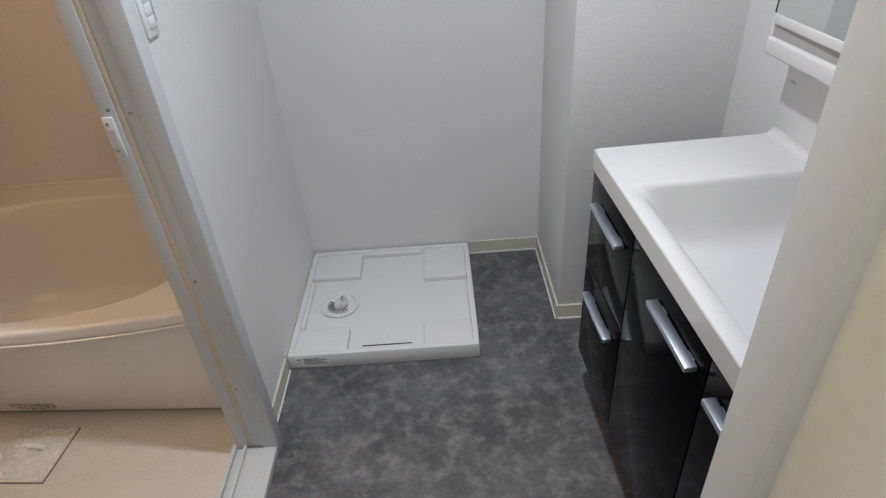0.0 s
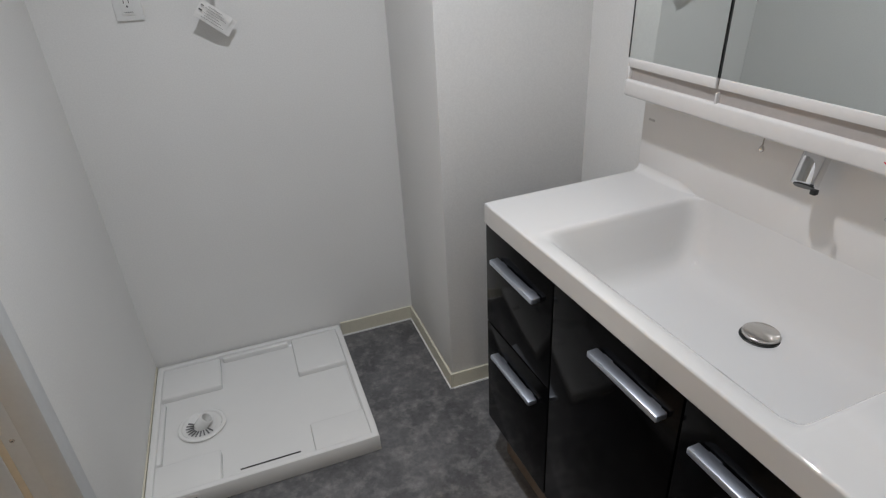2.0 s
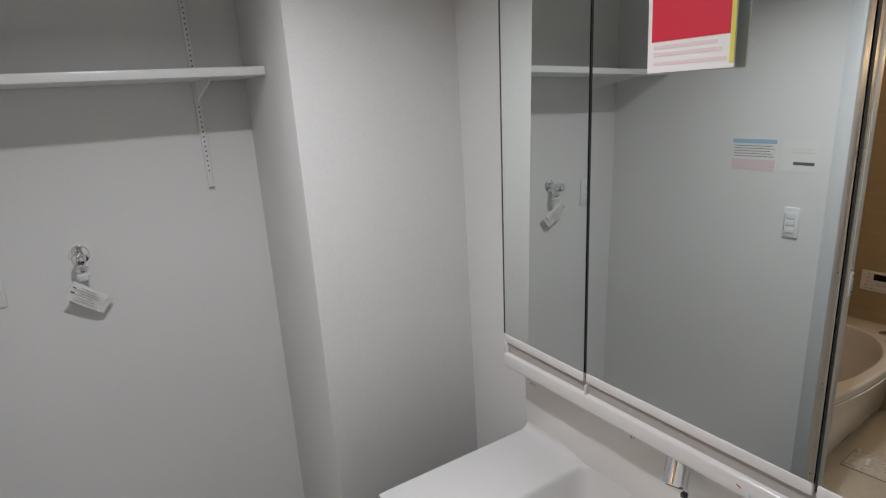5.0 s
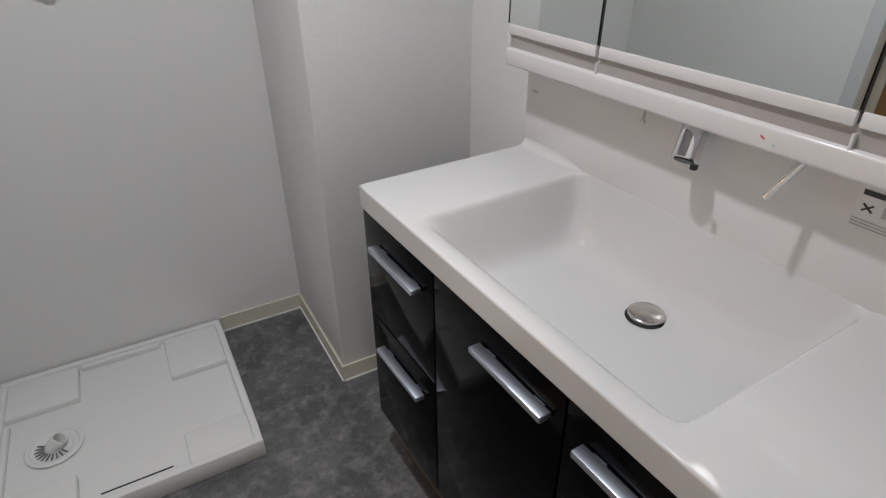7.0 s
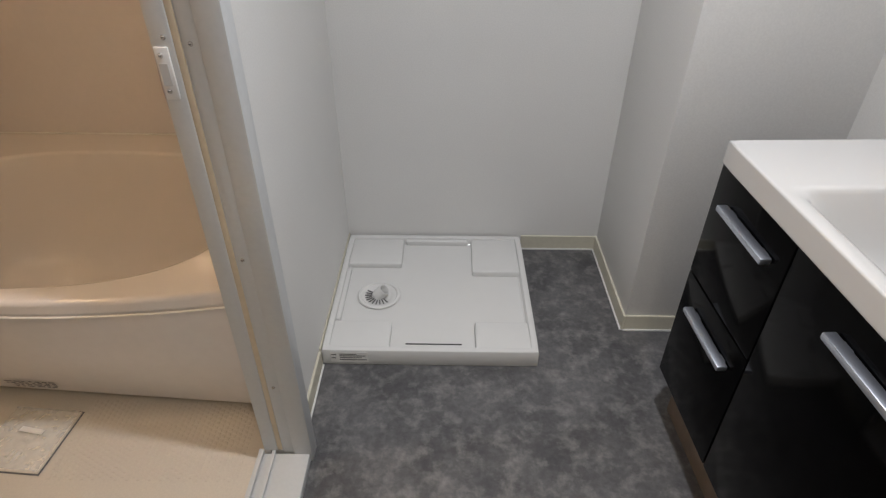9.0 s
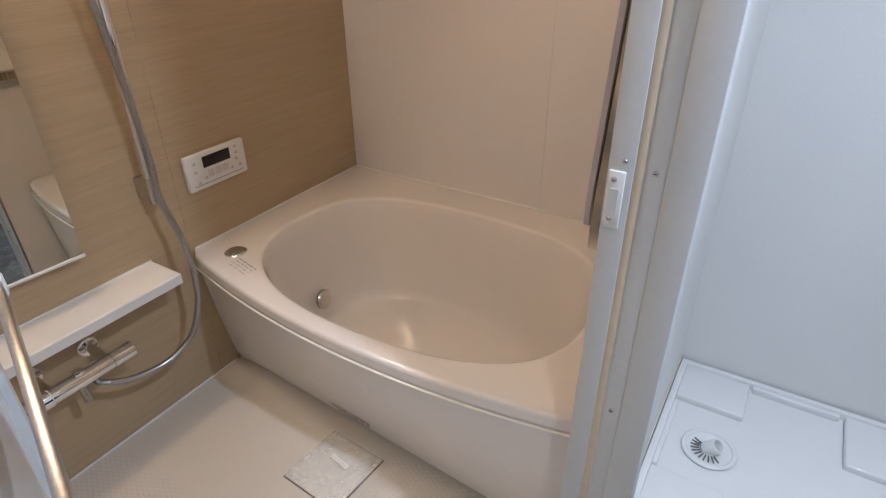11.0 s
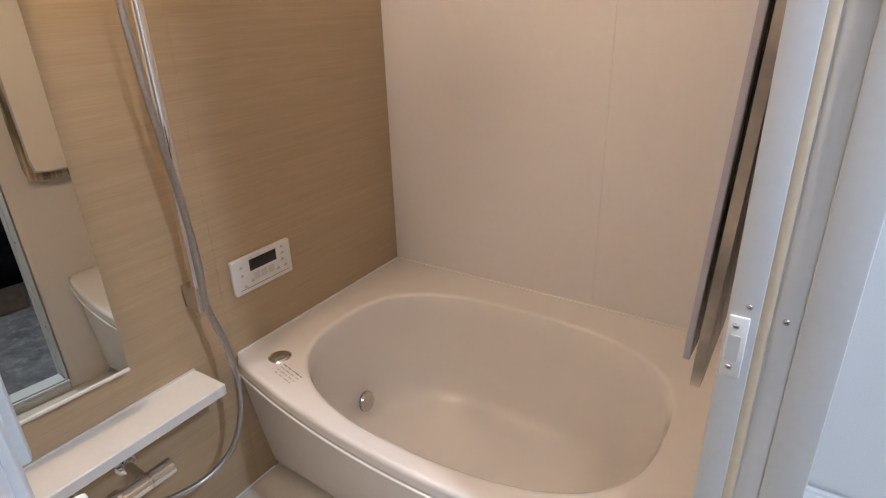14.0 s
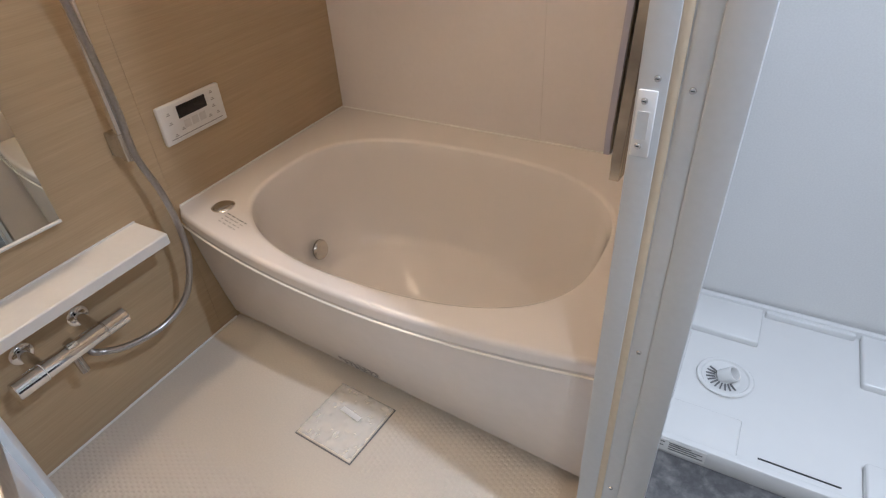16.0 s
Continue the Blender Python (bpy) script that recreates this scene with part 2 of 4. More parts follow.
# ---- structure: washroom ----
EAST, PILLAR_X, PILLAR_Y, SOUTH, HIGH = 1.465, 0.982, -0.466, -1.84, 2.28
BATH_W, BATH_E, BATH_N, BATH_S, BATH_HIGH = -1.355, -0.080, -0.012, -1.83, 2.16
DOOR_N, DOOR_S, DOOR_H = -0.985, -1.775, 2.0
# the vanity and the wall behind it stand slightly askew to the rest of the room
VANITY_TURN = pose(0.965, -0.803, 0, 0, 0, 2.2) @ pose(-0.965, 0.79, 0)

structure("floor", box(-0.0, 1.76, -3.6, 0.02, -0.05, 0.0), VINYL, "mottled dark grey slate-pattern vinyl floor", "floor")
structure("wall_north", box(0.0, 1.60, 0.0, 0.12, 0.0, HIGH), PAPER_WALL, "white papered wall behind the washing machine space", "wall")
structure("wall_pillar", box(PILLAR_X, EAST, PILLAR_Y, 0.0, 0.0, HIGH, 0.004), PAPER_WALL, "white papered pipe shaft standing out from the corner", "wall", 35)
structure("wall_east", turned(box(EAST, 1.60, -3.62, 0.0, 0.0, HIGH - 0.002), VANITY_TURN), PAPER_WALL, "white papered wall behind the vanity", "wall")
west = box(-0.065, 0.0, DOOR_N + 0.005, 0.12, 0.0, HIGH)
box(-0.065, 0.0, DOOR_S - 0.03, DOOR_N + 0.005, DOOR_H + 0.04, HIGH, bm=west)
box(-0.065, 0.0, -3.6, DOOR_S - 0.03, 0.0, HIGH, bm=west)
structure("wall_west", west, PAPER_WALL, "white papered wall beside the bathroom doorway", "wall")
south = box(0.836, 1.56, SOUTH - 0.12, SOUTH, 0.0, HIGH)
box(0.0, 0.836, SOUTH - 0.12, SOUTH, 2.04, HIGH, bm=south)
structure("wall_south", south, PAPER_WALL, "white papered wall round the washroom doorway", "wall")
structure("wall_hall", box(0.0, 1.76, -3.72, -3.6, 0.0, HIGH), PAPER_WALL, "plain white hall wall", "wall")
structure("ceiling", box(0.0, 1.76, -3.72, 0.12, HIGH, HIGH + 0.1), CEILING, "white papered washroom ceiling", "ceiling")

# skirting runs with a thin caulk line at the floor
runs = [("x", 0.682, PILLAR_X, -0.008, 0.0), ("y", PILLAR_Y - 0.008, -0.008, PILLAR_X - 0.008, PILLAR_X),
        ("x", PILLAR_X, EAST, PILLAR_Y - 0.008, PILLAR_Y), ("y", -0.935, -0.65, 0.0, 0.008), ("y", -0.64, 0.0, 0.0, 0.005)]
for k, (axis, a, b, c, d) in enumerate(runs):
    sk = box(a, b, c, d, 0.004, 0.062, 0.0015, 1) if axis == "x" else box(c, d, a, b, 0.004, 0.062, 0.0015, 1)
    base = structure("baseboard", sk, SKIRT, "low cream vinyl skirting with white caulk", "skirting", 35)
    g = 0.004
    ck = box(a, b, c - g if k != 0 else -0.012, d, 0.0, 0.005) if axis == "x" else (box(c - g, d, a, b, 0.0, 0.005) if k == 1 else box(c, d + g, a, b, 0.0, 0.005))
    part("caulk_line", ck, SKIRT_CAULK, base, smooth=None)

# washroom doorway lining
jamb = box(0.802, 0.836, SOUTH - 0.13, SOUTH + 0.008, 0.0, 2.03, 0.002)
trim = structure("trim_doorway", jamb, DOORWOOD, "cream door lining of the washroom entrance", "door frame", 35)
part("door_stop", box(0.788, 0.803, SOUTH - 0.045, SOUTH + 0.004, 0.0, 2.02, 0.002), FRAME, trim)
part("architrave", box(0.828, 0.883, SOUTH - 0.142, SOUTH - 0.12, 0.0, 2.07, 0.003), DOORWOOD, trim)
part("head_lining", box(0.035, 0.802, SOUTH - 0.13, SOUTH + 0.008, 2.0, 2.04, 0.002), DOORWOOD, trim)
part("far_jamb", box(0.0, 0.035, SOUTH - 0.13, SOUTH + 0.008, 0.0, 2.04, 0.002), DOORWOOD, trim)

# ---- structure: bathroom ----
structure("floor_bath", box(BATH_W, -0.065, BATH_S, BATH_N, -0.06, 0.0), BATHFLOOR, "cream moulded bathroom floor", "floor")
structure("ceiling_bath", box(BATH_W - 0.1, -0.066, BATH_S - 0.1, BATH_N + 0.1, BATH_HIGH, BATH_HIGH + 0.06), PANELWHITE, "white bathroom ceiling panel", "ceiling")
wood = structure("wall_wood_panel", box(BATH_W - 0.06, BATH_W - 0.012, BATH_S - 0.1, BATH_N + 0.1, 0.0, BATH_HIGH), PANELWOOD, "light brown wood-grain bathroom wall", "wall")
SEAM = -0.818
for a, b in ((BATH_S - 0.05, SEAM - 0.0002), (SEAM + 0.0002, BATH_N)):
    part("panel", box(BATH_W - 0.012, BATH_W, a, b, 0.0, BATH_HIGH, 0.0007, 1), PANELWOOD, wood)
white = structure("wall_white_panel", box(BATH_W, -0.065, BATH_N + 0.012, BATH_N + 0.06, 0.0, BATH_HIGH), PANELWHITE, "glossy white bathroom wall over the tub", "wall")
for a, b in ((BATH_W, -0.5500), (-0.5496, BATH_E)):
    part("panel", box(a, b, BATH_N, BATH_N + 0.012, 0.0, BATH_HIGH, 0.0005, 1), PANELWHITE, white)
east = box(BATH_E, -0.066, DOOR_N, BATH_N, 0.0, BATH_HIGH)
box(BATH_E, -0.066, DOOR_S, DOOR_N, DOOR_H + 0.04, BATH_HIGH, bm=east)
box(BATH_E, -0.066, BATH_S, DOOR_S, 0.0, BATH_HIGH, bm=east)
structure("wall_bath_east", east, PANELWHITE, "glossy white bathroom wall beside the door", "wall")
structure("wall_bath_south", box(BATH_W, -0.066, BATH_S - 0.06, BATH_S, 0.0, BATH_HIGH), PANELWHITE, "glossy white bathroom wall", "wall")
structure("trim_floor_joint", box(BATH_W, BATH_W + 0.006, BATH_S, -0.75, 0.0, 0.008, 0.002, 1), SKIRT_CAULK, "pale caulked joint at the bathroom floor", "trim", 35)

# bathroom door frame: stepped white aluminium profiles with a beige gasket
frame_top = DOOR_H + 0.03
door_frame = structure("door_frame_bath", box(-0.080, -0.0450, DOOR_N - 0.003, DOOR_N + 0.006, 0.04, frame_top, 0.0015), FRAME, "white aluminium bathroom door frame", "door frame", 35)
part("gasket", box(-0.0455, -0.0325, DOOR_N - 0.001, DOOR_N + 0.008, 0.04, frame_top, 0.002), GASKET, door_frame, "beige rubber gasket")
part("groove", box(-0.0330, -0.0300, DOOR_N + 0.0008, DOOR_N + 0.012, 0.03, frame_top), FRAME, door_frame, smooth=None)
part("inner_profile", box(-0.0305, -0.0025, DOOR_N - 0.001, DOOR_N + 0.012, 0.03, frame_top, 0.003), FRAME, door_frame)
part("casing", box(-0.003, 0.044, DOOR_N - 0.006, -0.944, 0.0, frame_top + 0.03, 0.0025), FRAME, door_frame, "flat white casing strip")
part("head", box(-0.080, 0.036, DOOR_S - 0.03, DOOR_N + 0.012, frame_top - 0.03, frame_top + 0.02, 0.002), FRAME, door_frame)
part("far_profile", box(-0.080, 0.036, DOOR_S - 0.03, DOOR_S, 0.0, frame_top, 0.002), FRAME, door_frame)
sill = part("sill", box(-0.095, 0.038, DOOR_S, DOOR_N - 0.004, 0.0, 0.030, 0.003), FRAME, door_frame, "white threshold")
part("sill_rail", box(-0.060, -0.050, DOOR_S, DOOR_N, 0.030, 0.040, 0.002), FRAME, door_frame)
part("sill_lip", box(-0.093, -0.080, DOOR_S, DOOR_N, 0.030, 0.044, 0.002), FRAME, door_frame)
strike = part("strike_plate", box(-0.077, -0.054, DOOR_N - 0.007, DOOR_N - 0.002, 0.988, 1.074, 0.002), WHITEPLASTIC, door_frame, "white plastic strike plate")
part("strike_slot", box(-0.074, -0.060, DOOR_N - 0.0078, DOOR_N - 0.0065, 1.012, 1.048), FRAME, door_frame)


def screw(x, y, z, parent):
    bm = lathe([(0, 0.0016), (0.0032, 0.0014), (0.0042, 0.0), (0.0042, -0.002)], pose(x, y, z, 90, 0, 0), 12)
    s = part("screw", bm, STEEL, parent)
    part("slot", box(x - 0.0022, x + 0.0022, y - 0.0019, y - 0.0014, z - 0.0006, z + 0.0006), DARKEDGE, s, smooth=None)


for sx, sy, sz in ((-0.068, DOOR_N - 0.008, 1.061), (-0.068, DOOR_N - 0.008, 1.003), (-0.058, DOOR_N - 0.004, 1.088), (-0.018, DOOR_N - 0.002, 1.512), (-0.018, DOOR_N - 0.002, 1.078), (-0.018, DOOR_N - 0.002, 0.655), (-0.018, DOOR_N - 0.002, 0.28)):
    screw(sx, sy, sz, door_frame)

# ---- washroom things ----


def oblong(x0, x1, y0, y1, radius, n=88):
    """A rectangle with round corners as a loop, its points set by angle about the centre so loops match."""
    cx, cy, hx, hy = (x0 + x1) / 2, (y0 + y1) / 2, (x1 - x0) / 2, (y1 - y0) / 2
    out = []
    for k in range(n):
        # match corners of all loops by spreading points evenly in a square's parameter
        s = (k / n) * 8.0
        side, f = int(s // 2) % 4, (s % 2) - 1.0
        u, v = ((1, f), (-f, 1), (-1, -f), (f, -1))[side]
        px, py = u * hx, v * hy
        qx, qy = max(-hx + radius, min(hx - radius, px)), max(-hy + radius, min(hy - radius, py))
        dx, dy = px - qx, py - qy
        d = math.hypot(dx, dy)
        if d > radius:
            px, py = qx + dx * radius / d, qy + dy * radius / d
        out.append((cx + px, cy + py))
    return out


def washing_pan():
    t = thing("washing_machine_pan", "white plastic washing machine drain pan on the vinyl floor", "drain pan", (0.34, -0.325, 0))
    x0, x1, y0, y1 = 0.0065, 0.677, -0.645, -0.008
    o = lambda d, z, r=0.006: [(a, b, z) for a, b in oblong(x0 + d, x1 - d, y0 + d, y1 - d, r, 48)]
    bm = loops([o(0.002, 0.0), o(0.0, 0.004), o(0.0, 0.057), o(0.0015, 0.0605), o(0.005, 0.062), o(0.016, 0.062), o(0.0195, 0.0605), o(0.021, 0.057), o(0.0235, 0.038), o(0.028, 0.034)], True, False)
    part("tray", bm, PAN, t)
    part("foot_block", box(x0 + 0.020, 0.222, -0.190, y1 - 0.020, 0.030, 0.055, 0.006, 3), PAN, t)
    part("foot_block", box(0.483, x1 - 0.021, -0.235, y1 - 0.020, 0.030, 0.056, 0.006, 3), PAN, t)
    part("foot_block", box(0.483, x1 - 0.021, y0 + 0.012, -0.505, 0.030, 0.0595, 0.006, 3), PAN, t)
    part("foot_block", box(x0 + 0.020, 0.213, y0 + 0.012, -0.505, 0.030, 0.0595, 0.006, 3), PAN, t)
    part("back_ledge", box(0.23, 0.47, y1 - 0.034, y1 - 0.014, 0.030, 0.054, 0.005, 3), PAN, t)
    part("side_ledge", box(x0 + 0.014, x0 + 0.034, -0.49, -0.21, 0.030, 0.052, 0.005, 3), PAN, t)
    part("front_slot", box(0.262, 0.440, y0 + 0.056, y0 + 0.0605, 0.0335, 0.0354), BLACKINK, t, smooth=None)
    cx, cy = 0.155, -0.352
    drain = part("drain", lathe([(0.058, 0.034), (0.072, 0.036), (0.075, 0.040), (0.072, 0.043), (0.064, 0.043), (0.060, 0.038), (0.045, 0.036), (0.034, 0.030), (0, 0.030)], pose(cx, cy, 0), 40), PAN, t, "round white drain with a slotted grate")
    for k in range(11):
        a = radians(150 + 16 * k)
        bm = box(0.026, 0.050, -0.0021, 0.0021, 0.0372, 0.0388)
        part("grate_slot", turned(bm, pose(cx, cy, 0, 0, 0, math.degrees(a))), INK, drain, smooth=None)
    mouth = along((cx - 0.006, cy + 0.002, 0.034), (cx + 0.020, cy - 0.004, 0.066))
    part("elbow", lathe([(0.021, 0.0), (0.021, 0.042), (0.0200, 0.0435), (0.0172, 0.0435), (0.0164, 0.042), (0.0164, 0.004), (0, 0.004)], mouth, 28), PAN, drain, "short white outlet pipe")
    sticker = part("sticker", box(0.034, 0.150, y0 - 0.0008, y0 + 0.001, 0.012, 0.054), PAPER, t, "small printed sticker")
    for i, (a, b, z) in enumerate(((0.036, 0.052, 0.044), (0.036, 0.050, 0.030), (0.062, 0.115, 0.046), (0.062, 0.142, 0.039), (0.062, 0.130, 0.031), (0.062, 0.145, 0.023))):
        part("print", box(a, b, y0 - 0.0016, y0 - 0.0007, z - 0.0013, z + 0.0013), INK, sticker, smooth=None)
    return t


washing_pan()

# vanity: x is depth (front at 0.965), y runs along the wall
V0, V1, VF, TOP = -0.79, -1.79, 0.965, 0.842
FRONT = 0.976
COLS = ((-0.780, -1.082), (-1.086, -1.442), (-1.446, -1.785))


def askew(t):
    """Turn a finished thing with the vanity wall."""
    t.matrix_basis = VANITY_TURN @ Matrix.Translation(t.location)
    return t


def handle(parent, ya, yb, z):
    h = part("handle", box(FRONT - 0.026, FRONT - 0.003, yb, ya, z - 0.006, z + 0.007, 0.0025), ALU, parent, "satin aluminium bar handle")
    for y in (ya - 0.030, yb + 0.030):
        part("post", box(FRONT - 0.006, FRONT + 0.001, y - 0.012, y + 0.012, z - 0.004, z + 0.004, 0.001), ALU, h)


def vanity():
    t = thing("vanity_cabinet", "glossy black vanity cabinet with aluminium handles on a dark plinth", "cabinet", (1.2, -1.29, 0))
    part("body", box(FRONT + 0.021, EAST - 0.002, V1 + 0.004, V0 + 0.006, 0.160, 0.655, 0.002), CARCASS, t)
    for y in (V0 - 0.012, V1 + 0.004):
        part("side_panel", box(FRONT + 0.021, EAST - 0.002, y, y + 0.016, 0.656, 0.789, 0.001), CARCASS, t)
    part("plinth", box(FRONT + 0.055, EAST - 0.01, V1 + 0.008, V0 - 0.002, 0.0, 0.161), KICK, t, "recessed brown plinth", None)
    z0, z1, split = 0.163, 0.788, 0.500
    for k, (a, b) in enumerate(COLS):
        if k == 0:
            for lo, hi, hz in ((split + 0.002, z1, 0.715), (z0, split - 0.002, 0.434)):
                d = part("drawer", box(FRONT, FRONT + 0.020, b, a, lo, hi, 0.002), BLACK, t)
                handle(d, -0.848, -1.042, hz)
        else:
            d = part("cabinet_door", box(FRONT, FRONT + 0.020, b, a, z0, z1, 0.002), BLACK, t)
            handle(d, -1.238 if k == 1 else -1.484, -1.420 if k == 1 else -1.672, 0.722)
    return t


askew(vanity())


def counter():
    t = thing("washbasin_counter", "glossy white moulded counter with a wide rectangular basin", "washbasin", (1.2, -1.29, 0.76))
    back = EAST - 0.002
    o = lambda d, z: [(x, y, z) for x, y in oblong(VF + d, back - d, V1 + d, V0 - d, 0.006)]
    # each basin ring: front, back, south end, north end, corner radius, height
    i = lambda f, k, a, e, r, z: [(x, y, z) for x, y in oblong(f, k, a, e, r)]
    rings = [o(0.012, 0.790), o(0.001, 0.790), o(0.0, 0.792), o(0.0, 0.794), o(0.0, 0.8372), o(0.0, 0.8385), o(0.0009, 0.8408), o(0.003, 0.842), o(0.0045, 0.842)]
    rings += [i(0.974, 1.4119, -1.604, -0.980, 0.016, 0.842), i(0.976, 1.4119, -1.598, -0.986, 0.022, 0.842), i(0.986, 1.4117, -1.594, -0.990, 0.024, 0.8412), i(0.999, 1.4115, -1.590, -0.994, 0.026, 0.8375), i(1.012, 1.4110, -1.587, -0.997, 0.028, 0.830),
              i(1.034, 1.408, -1.578, -1.004, 0.034, 0.800), i(1.048, 1.402, -1.566, -1.012, 0.042, 0.765), i(1.056, 1.394, -1.552, -1.021, 0.050, 0.732), i(1.068, 1.385, -1.538, -1.030, 0.056, 0.711),
              i(1.084, 1.374, -1.520, -1.044, 0.058, 0.698), i(1.106, 1.358, -1.495, -1.064, 0.056, 0.690), i(1.150, 1.330, -1.44, -1.11, 0.05, 0.686), i(1.20, 1.30, -1.38, -1.18, 0.03, 0.684)]
    part("basin", loops(rings, True, False), GLOSS, t, smooth=50)
    # cove where the decks run up into the splash panel
    for stations in (((V0 - 0.0005, 0.022), (-0.93, 0.020), (-0.965, 0.012), (-0.990, 0.002)), ((-1.596, 0.002), (-1.63, 0.012), (-1.66, 0.020), (V1 + 0.0005, 0.022))):
        rings = [[(1.4125 - r * (1 - math.sin(radians(9 * k))), y, 0.8421 + r * (1 - math.cos(radians(9 * k)))) for k in range(11)] + [(1.4130, y, 0.8400), (1.4115 - r, y, 0.8400)] for y, r in stations]
        part("cove", loops(rings, True, True), GLOSS, t, smooth=50)
    part("backsplash", box(1.412, back, V1, V0 + 0.004, 0.800, 1.062, 0.001), SPLASH, t, "plain grey-white splash panel")
    part("maker_mark", box(1.4112, 1.4122, -0.826, -0.806, 0.974, 0.979), PALEINK, t, smooth=None)
    plug = part("drain_plug", lathe([(0, 0.012), (0.030, 0.0115), (0.0335, 0.009), (0.034, 0.006), (0.028, 0.004), (0.028, 0.0)], pose(1.308, -1.300, 0.6850), 36), STEEL, t, "round steel pop-up plug")
    part("plug_ring", lathe([(0.029, 0.0), (0.036, 0.0012), (0.038, 0.0)], pose(1.308, -1.300, 0.6845), 36), DARKEDGE, plug)
    return t


askew(counter())


def taps():
    tap = thing("basin_tap", "slanted chrome spout under the mirror tray", "tap", (1.42, -1.25, 1.02))
    a, b = Vector((1.398, -1.262, 1.056)), Vector((1.352, -1.278, 0.980))
    part("spout", rod(a, b, 0.0225, 32, 0.002), CHROME, tap)
    part("nozzle", rod(b - (b - a).normalized() * 0.002, b + (b - a).normalized() * 0.002, 0.017, 28), DARKEDGE, tap, "black aerator")
    part("tab", box(1.340, 1.350, -1.309, -1.299, 0.974, 0.983, 0.001), DARKEDGE, tap)
    lever = thing("tap_lever", "thin chrome mixing lever beside the spout", "tap lever", (1.42, -1.44, 1.03))
    part("stem", rod((1.378, -1.462, 1.050), (1.338, -1.433, 0.977), 0.0066, 20), CHROME, lever)
    part("base_collar", rod((1.386, -1.468, 1.064), (1.3775, -1.4616, 1.049), 0.0105, 24), CHROME, lever)
    chain = thing("hanging_plug_rod", "tiny steel rod hanging from the mirror tray", "plug rod", (1.40, -1.15, 1.0))
    part("rod", rod((1.395, -1.150, 1.052), (1.390, -1.150, 1.006), 0.0016, 8, 0.0003), STEEL, chain)
    part("knob", lathe([(0, -0.007), (0.0045, -0.004), (0.0055, 0.0), (0.0035, 0.005), (0.0015, 0.008), (0, 0.008)], pose(1.390, -1.150, 1.003), 16), STEEL, chain)
    return tap, lever, chain


for made in taps():
    askew(made)


def flat_sticker(name, label, x, ya, yb, z0, z1, sign, marks, mat=PAPER, category="sticker", thick=0.0008):
    """A printed sheet in a plane of constant x; sign is the side it faces. marks: (a, b, lo, hi, material) as shares of it."""
    t = thing(name, label, category, (x, (ya + yb) / 2, (z0 + z1) / 2))
    part("sheet", box(min(x, x + sign * thick), max(x, x + sign * thick), yb, ya, z0, z1), mat, t, smooth=None)
    for a, b, lo, hi, m in marks:
        xa, xb = x + sign * thick, x + sign * (thick + 0.0006)
        part("print", box(min(xa, xb), max(xa, xb), ya + (yb - ya) * b, ya + (yb - ya) * a, z0 + (z1 - z0) * lo, z0 + (z1 - z0) * hi), m, t, smooth=None)
    return t


lines = lambda a, b, zs, m, h=0.02: [(a, b - 0.05 * (k % 3), z - h, z + h, m) for k, z in enumerate(zs)]
care = flat_sticker("care_sticker", "clear care sticker with black headings on the splash panel", 1.412, -1.520, -1.700, 0.950, 1.016, -1,
                    [(0.03, 0.185, 0.80, 0.92, BLACKINK), (0.53, 0.70, 0.80, 0.92, BLACKINK), (0.20, 0.24, 0.42, 0.66, PALEINK), (0.28, 0.33, 0.40, 0.60, PALEINK), (0.36, 0.38, 0.36, 0.64, PALEINK),
                     (0.56, 0.60, 0.38, 0.64, PALEINK), (0.66, 0.74, 0.42, 0.60, PALEINK), (0.80, 0.84, 0.38, 0.66, PALEINK)]
                    + lines(0.01, 0.47, (0.10, 0.17, 0.24), PALEINK, 0.014) + lines(0.52, 0.97, (0.10, 0.17, 0.24), PALEINK, 0.014), mat=SPLASH, thick=0.0004)
for lean in (38, -38):
    part("cross_stroke", turned(box(-0.0004, 0.0004, -0.0085, 0.0085, -0.0013, 0.0013), pose(1.4110, -1.537, 0.985, lean, 0, 0)), BLACKINK, care, smooth=None)
askew(care)


MIRROR_X, TRAY_LO, TRAY_HI = 1.343, 1.042, 1.092


